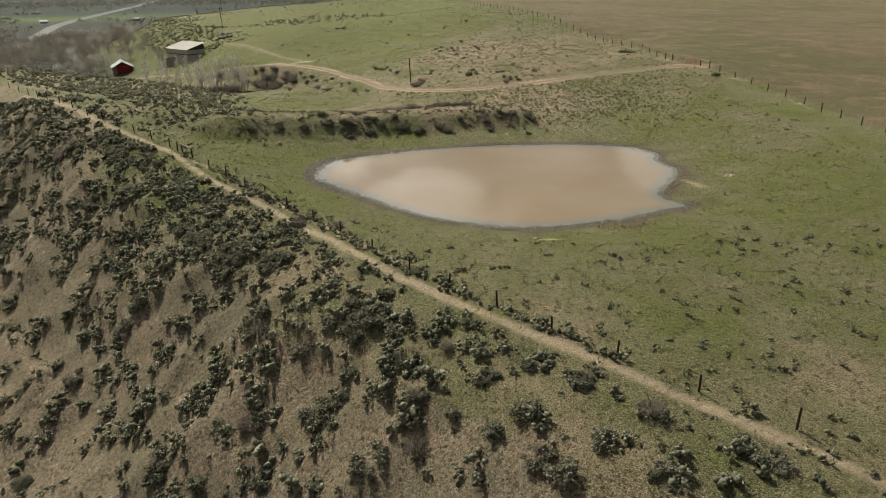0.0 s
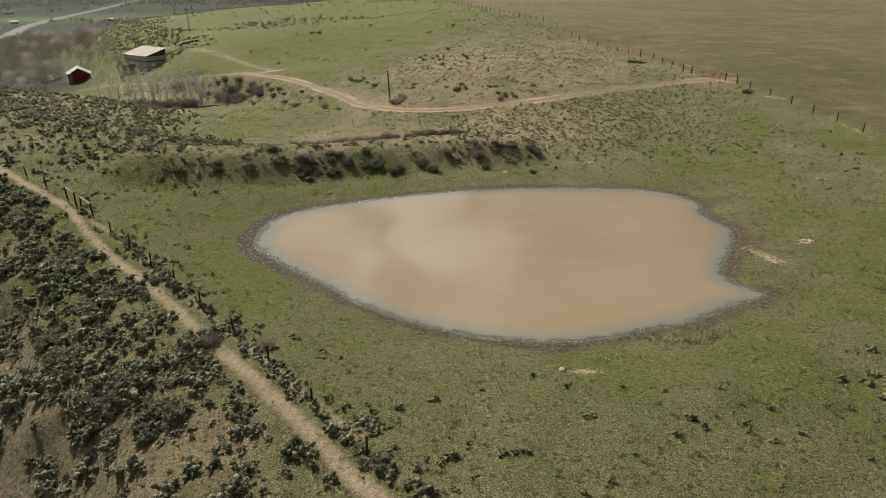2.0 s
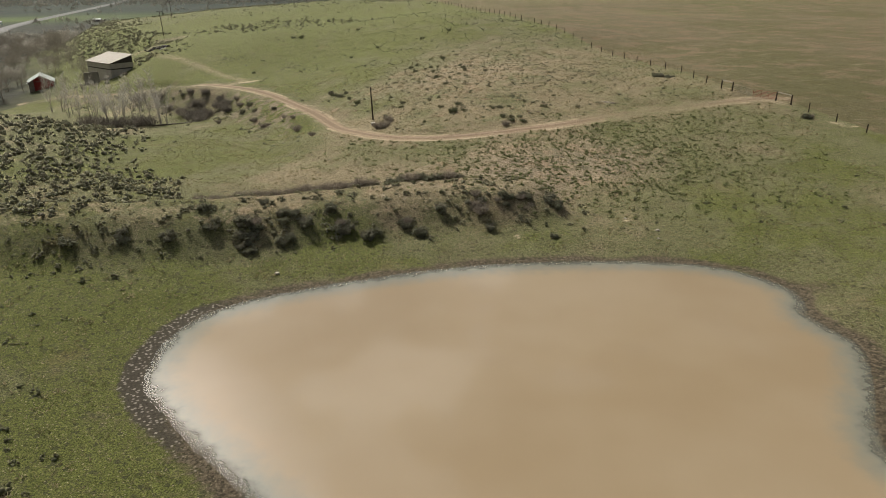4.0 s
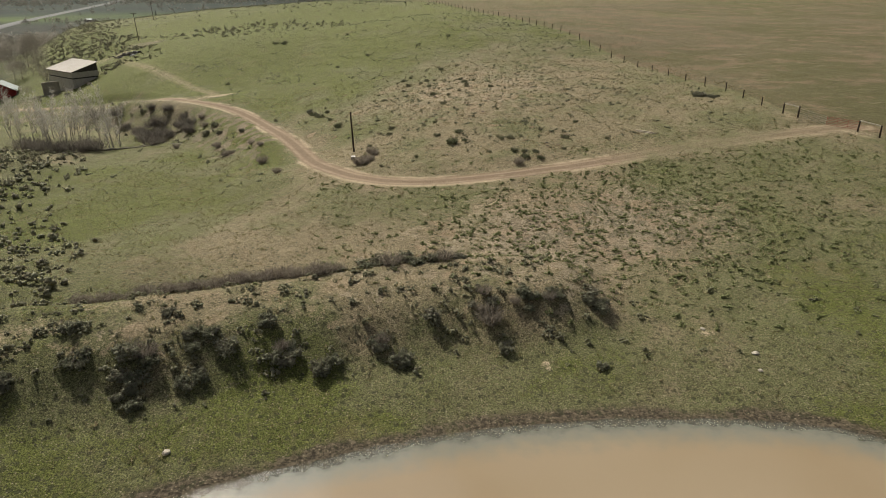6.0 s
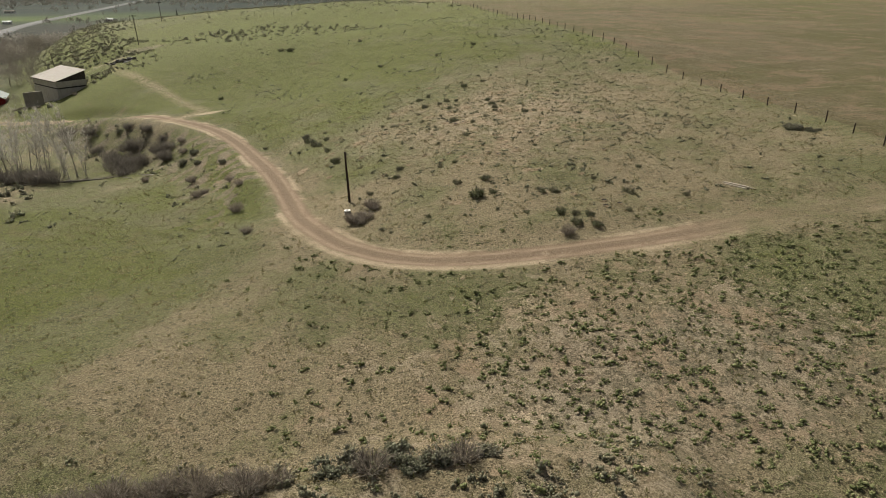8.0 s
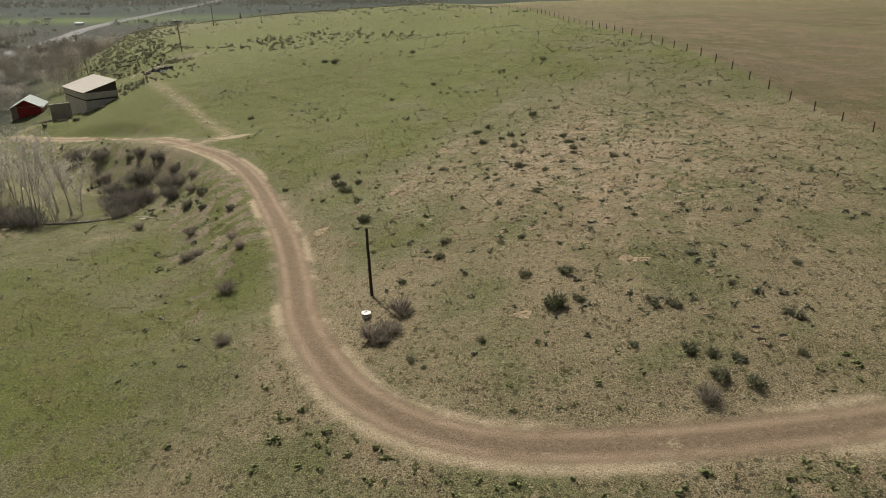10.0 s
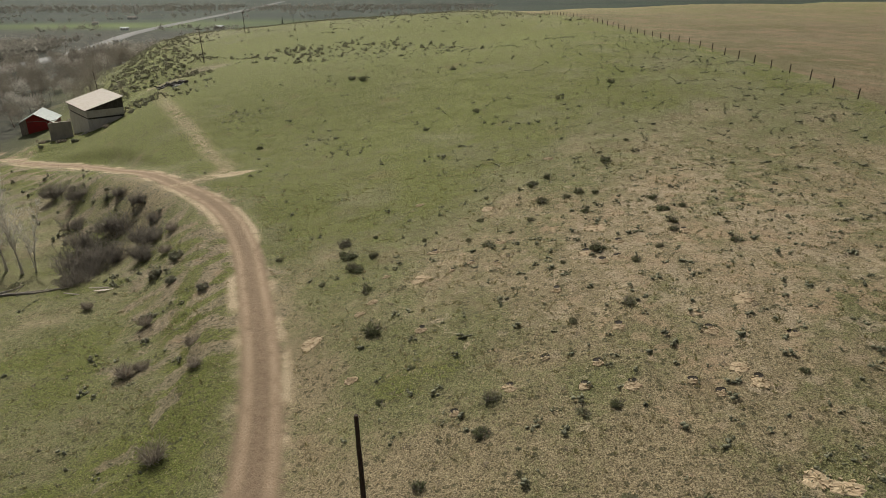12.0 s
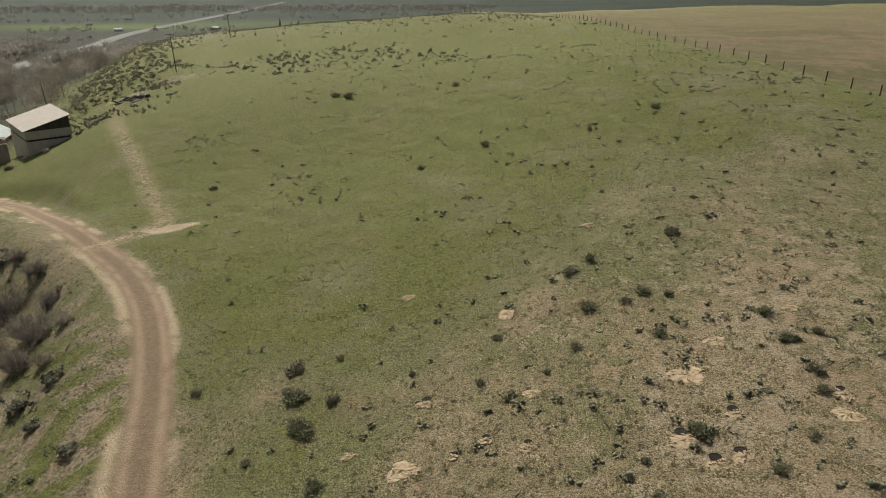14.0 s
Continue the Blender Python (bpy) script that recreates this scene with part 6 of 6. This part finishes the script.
def leader_tree(seed, tall, bark, twig):
    """A slender leafless tree: one or two tall leaders, rising limbs, fine pale twigs."""
    r = random.Random(seed)
    rr = np.random.RandomState(seed)
    bm = bmesh.new()
    tips = []
    for lead in range(r.choice((1, 2, 2))):
        p = Vector((0.25 * lead, 0.1 * lead, -0.4))
        way = Vector((r.uniform(-0.12, 0.12) + 0.12 * lead, r.uniform(-0.12, 0.12), 1)).normalized()
        rad, step = tall * 0.011 * (1 - 0.25 * lead), tall * (0.105 - 0.015 * lead)
        for k in range(9):
            q = p + way * step
            rod(p, q, rad, rad * 0.84, 5 if k < 4 else 4, bm)
            if k > 1:
                for _ in range(3):
                    a = r.uniform(0, 6.283)
                    out = (Vector((math.cos(a), math.sin(a), 0)) * r.uniform(0.5, 0.95) + Vector((0, 0, 1))).normalized()
                    long = tall * r.uniform(0.10, 0.24) * (1.15 - 0.08 * k)
                    b = q + out * long * 0.55
                    c = b + (out + Vector((r.uniform(-0.4, 0.4), r.uniform(-0.4, 0.4), 0.3))).normalized() * long * 0.5
                    rod(q, b, rad * 0.5, rad * 0.32, 3, bm)
                    rod(b, c, rad * 0.32, rad * 0.14, 3, bm)
                    tips += [(b, out, long), (c, out, long), (q.lerp(b, 0.5), out, long)]
            tips.append((q, way, tall * 0.1))
            p, rad = q, rad * 0.84
            way = (way + Vector((r.uniform(-0.13, 0.13), r.uniform(-0.13, 0.13), 0.08))).normalized()
    trunk = bpy.data.meshes.new("trunk")
    bm.to_mesh(trunk)
    bm.free()
    trunk.materials.append(bark)
    n = 7 * len(tips)
    e = rr.randint(0, len(tips), n)
    base = np.array([tuple(tips[i][0]) for i in e])
    way = unit(np.array([tuple(tips[i][1]) for i in e]) + rr.normal(size=(n, 3)) * 0.5)
    fine = blades(base, way, rr.uniform(0.3, 0.8, n) * np.array([tips[i][2] for i in e]), np.full(n, 0.0017 * tall), rr)
    return trunk, mesh_of("crown", fine, twig)


def thicket_form(seed, n, thick):
    """Several fans of bare stems grown into one another."""
    r = np.random.RandomState(seed)
    fans = [stick_form(seed + 10 * k, n, 1.0, thick, 0.1) for k in range(3)]
    place = np.stack([r.uniform(-1.7, 1.7, 8), r.uniform(-1.7, 1.7, 8), np.zeros(8)], 1)
    return join_forms(fans, r.randint(0, 3, 8), place, r.uniform(1.6, 3.9, 8), r.uniform(0, 6.28, 8))


COTTON = [leader_tree(500 + k, 11, BARK if k == 2 else PALE_BARK, TWIG_GREY) for k in range(5)]
THICKET = [(mesh_of("trunk", thicket_form(520 + k, 7, 0.012), BARK), mesh_of("crown", thicket_form(560 + k, 42, 0.0125), TWIG_DARK)) for k in range(4)]


def puff_meshes(seed, tall, bark, twig):
    """A leafless tree with a rounded crown of fine twigs on a few limbs."""
    wood, _ = tree_form(seed, tall, 0.1, 0.7, 4, 2, 2, 0.016)
    r = np.random.RandomState(seed)
    n, c = 760, 10
    a, d = r.uniform(0, 6.28, c), np.sqrt(r.uniform(0, 1, c)) * 0.3 * tall
    centre = np.stack([d * np.cos(a), d * np.sin(a), tall * r.uniform(0.4, 0.78, c)], 1)
    off = unit(r.normal(size=(n, 3))) * r.uniform(0.3, 1, (n, 1)) * 0.17 * tall
    p = centre[r.randint(0, c, n)] + off
    way = unit(off + (p - np.array([0, 0, 0.2 * tall])) * 0.25 + r.normal(size=(n, 3)) * 0.09 * tall)
    return mesh_of("trunk", wood, bark), mesh_of("crown", blades(p, way, r.uniform(0.05, 0.12, n) * tall, np.full(n, 0.0045 * tall), r), twig)


VALLEY = [puff_meshes(540 + k, 9, RUSSET_BARK if k % 2 else BARK, TWIG_GREY if k == 0 else TWIG_RUSSET) for k in range(6)]
for x, y, s in ((-59.3, 196.5, 1.05), (-56.7, 189.5, 0.7), (-61.6, 196.9, 0.9), (-63, 194.5, 1.0), (-66, 197, 0.9), (-69, 199.5, 1.05), (-72.5, 202, 0.95), (-76, 206, 1.0), (-64.5, 189.5, 0.8), (-70, 193.5, 0.9), (-80, 209, 1.0),
                (-58.5, 197.5, 0.85), (-84, 214, 0.9), (-75, 197, 0.85), (-90, 217, 0.9), (-67, 193, 0.75), (-71.5, 197, 0.8),
                (-73, 208, 0.8), (-81, 203, 0.85), (-86, 208, 0.9), (-95, 222, 0.85), (-100, 226, 0.9)):
    bare_tree(x, y, tree_rng.choice(COTTON), s, "slender leafless cottonwood with pale grey bark", "cottonwoods in the draw")
for x, y, s in ((-51.7, 197, 1.0), (-54.1, 206, 0.85), (-47.6, 202.4, 0.7), (-58.9, 187.8, 0.85), (-62, 189, 0.8), (-53.1, 210.5, 0.45), (-44.8, 200.4, 0.5), (-44.3, 197, 0.5), (-49.6, 192.5, 0.65), (-52.3, 200.5, 0.75),
                (-66.6, 216.2, 0.7), (-74, 220, 0.7), (-50, 196, 0.6), (-66, 190, 0.8), (-70, 191.5, 0.85), (-62, 209, 0.5), (-48.5, 206, 0.4), (-56.5, 204, 0.7), (-74, 194, 0.9), (-49.3, 199.6, 0.6), (-57.5, 213.5, 0.4)):
    bare_tree(x, y, tree_rng.choice(THICKET), s * 1.05, "tangled dark leafless thicket on the draw floor", "thickets in the draw", "bare_thicket", "shrub")
count = 0
while count < 300:
    x, y = tree_rng.uniform(-300, -110), tree_rng.uniform(268, 520)
    e = float(along(WEST_EDGE, np.array([x]), np.array([y]))[0][0])
    h = float(along(HIGHWAY, np.array([x]), np.array([y]))[0][0])
    if e < 24 or abs(h) < 12 or math.dist((x, y), (-141, 300)) < 17 or e > 175 or (math.dist((x, y), (-125, 262)) < 26):
        continue
    bare_tree(x, y, tree_rng.choice(VALLEY), tree_rng.uniform(0.7, 1.25), "grey-brown leafless tree in the valley wood", "valley wood")
    count += 1
for x, y, s in ((-118, 282, 0.5), (-121, 290, 0.55), (-113, 292, 0.45), (-128, 288, 0.5), (-116, 300, 0.55), (-153, 304, 0.8), (-158, 298, 0.7), (-122, 274, 0.35)):
    bare_tree(x, y, tree_rng.choice(VALLEY), s, "grey leafless bush beside the old buildings", "bushes by the buildings")

# far woods on the valley floor
WOODS = leafy("grey_woods_twigs", (0.17, 0.16, 0.135), (0.33, 0.31, 0.265), None, 0.5)


def crown_form(seed, n):
    """A small bare crown of fine twigs, 1 m tall."""
    r = np.random.RandomState(seed)
    lobe = unit(r.normal(size=(4, 3))) * 0.2
    off = lobe[r.randint(0, 4, n)] + unit(r.normal(size=(n, 3))) * r.uniform(0.1, 0.24, (n, 1))
    p = off * np.array([1.25, 1.25, 1.0]) + np.array([0, 0, 0.52])
    way = unit(off * 1.5 + r.normal(size=(n, 3)) * 0.35)
    v, f = blades(p, way, r.uniform(0.10, 0.2, n), np.full(n, 0.034), r)
    for c in range(4):
        box = unit(np.array([(x, y, z) for z in (-1, 1) for y in (-1, 1) for x in (-1, 1)], float)) * r.uniform(0.05, 0.13, (8, 1)) + lobe[c] * np.array([1.3, 1.3, 1.0]) + np.array([0, 0, 0.46])
        f = np.concatenate([f, np.array([(0, 2, 3, 1), (4, 5, 7, 6), (0, 1, 5, 4), (2, 6, 7, 3), (0, 4, 6, 2), (1, 3, 7, 5)]) + len(v)])
        v = np.concatenate([v, box])
    v2, f2 = blades(np.zeros((2, 3)) - np.array([0, 0, 0.02]), unit(r.normal(size=(2, 3)) * 0.12 + np.array([0, 0, 1])), np.full(2, 0.7), np.full(2, 0.014), r)
    return np.concatenate([v, v2]), np.concatenate([f, f2 + len(v)])


FAR_TREE = [crown_form(600 + k, 24) for k in range(6)]


def far_wood(x, y):
    edge, _ = along(WEST_EDGE, x, y)
    h, _ = along(HIGHWAY, x, y)
    patch = ramp(-0.1, 0.5, lumps(x, y, 170, 72))
    strip = ramp(1350, 1480, y - 0.25 * (x + 800)) * ramp(1900, 1700, y - 0.25 * (x + 800))
    return np.clip(1.0 * ramp(680, 600, y) * ramp(-520, -420, x) + 0.8 * patch * ramp(1000, 850, y) + 1.0 * strip + 0.3 * patch, 0, 1) * ramp(95, 135, edge) * ramp(10, 22, np.abs(h)) * (1 - 0.95 * ramp(0.15, 0.4, blob(x, y, -560, 1010, 260, 70, 18))) * ramp(-100, -200, x)


r0 = np.random.RandomState(411)
p = np.concatenate([scattered(6500, (-1500, -150, 640, 2000), far_wood, 412), scattered(6000, (-520, -125, 300, 680), far_wood, 414)])
stuff("far_woods", FAR_TREE, p, r0.uniform(6, 12, len(p)), WOODS, "grey leafless woods across the valley floor", "woods", 413)


def fir(x, y, tall):
    z = on_ground(x, y)
    root = thing("conifer", pose(x, y, z), "dark narrow conifer far off in the valley", "tree", "valley conifers")
    part("trunk", rod((0, 0, -0.5), (0, 0, tall * 0.9), tall * 0.02, tall * 0.005, 6), BARK, root)
    r = np.random.RandomState(int(abs(x)))
    n = 420
    h = r.uniform(0.08, 1, n)
    a = r.uniform(0, 6.28, n)
    base = np.stack([0 * h, 0 * h, h * tall], 1)
    way = unit(np.stack([np.cos(a), np.sin(a), -0.35 + 0 * a], 1))
    crown = new("crown", mesh_of("crown", blades(base, way, (1.04 - h) * tall * 0.22 * r.uniform(0.7, 1.1, n), tall * 0.018 + 0 * h, r), NEEDLES))
    crown.parent = root


for x, y, tall in ((-330, 930, 15), (-318, 935, 12), (-308, 932, 13), (-262, 930, 12), (-250, 936, 11), (-240, 930, 12)):
    fir(x, y, tall)
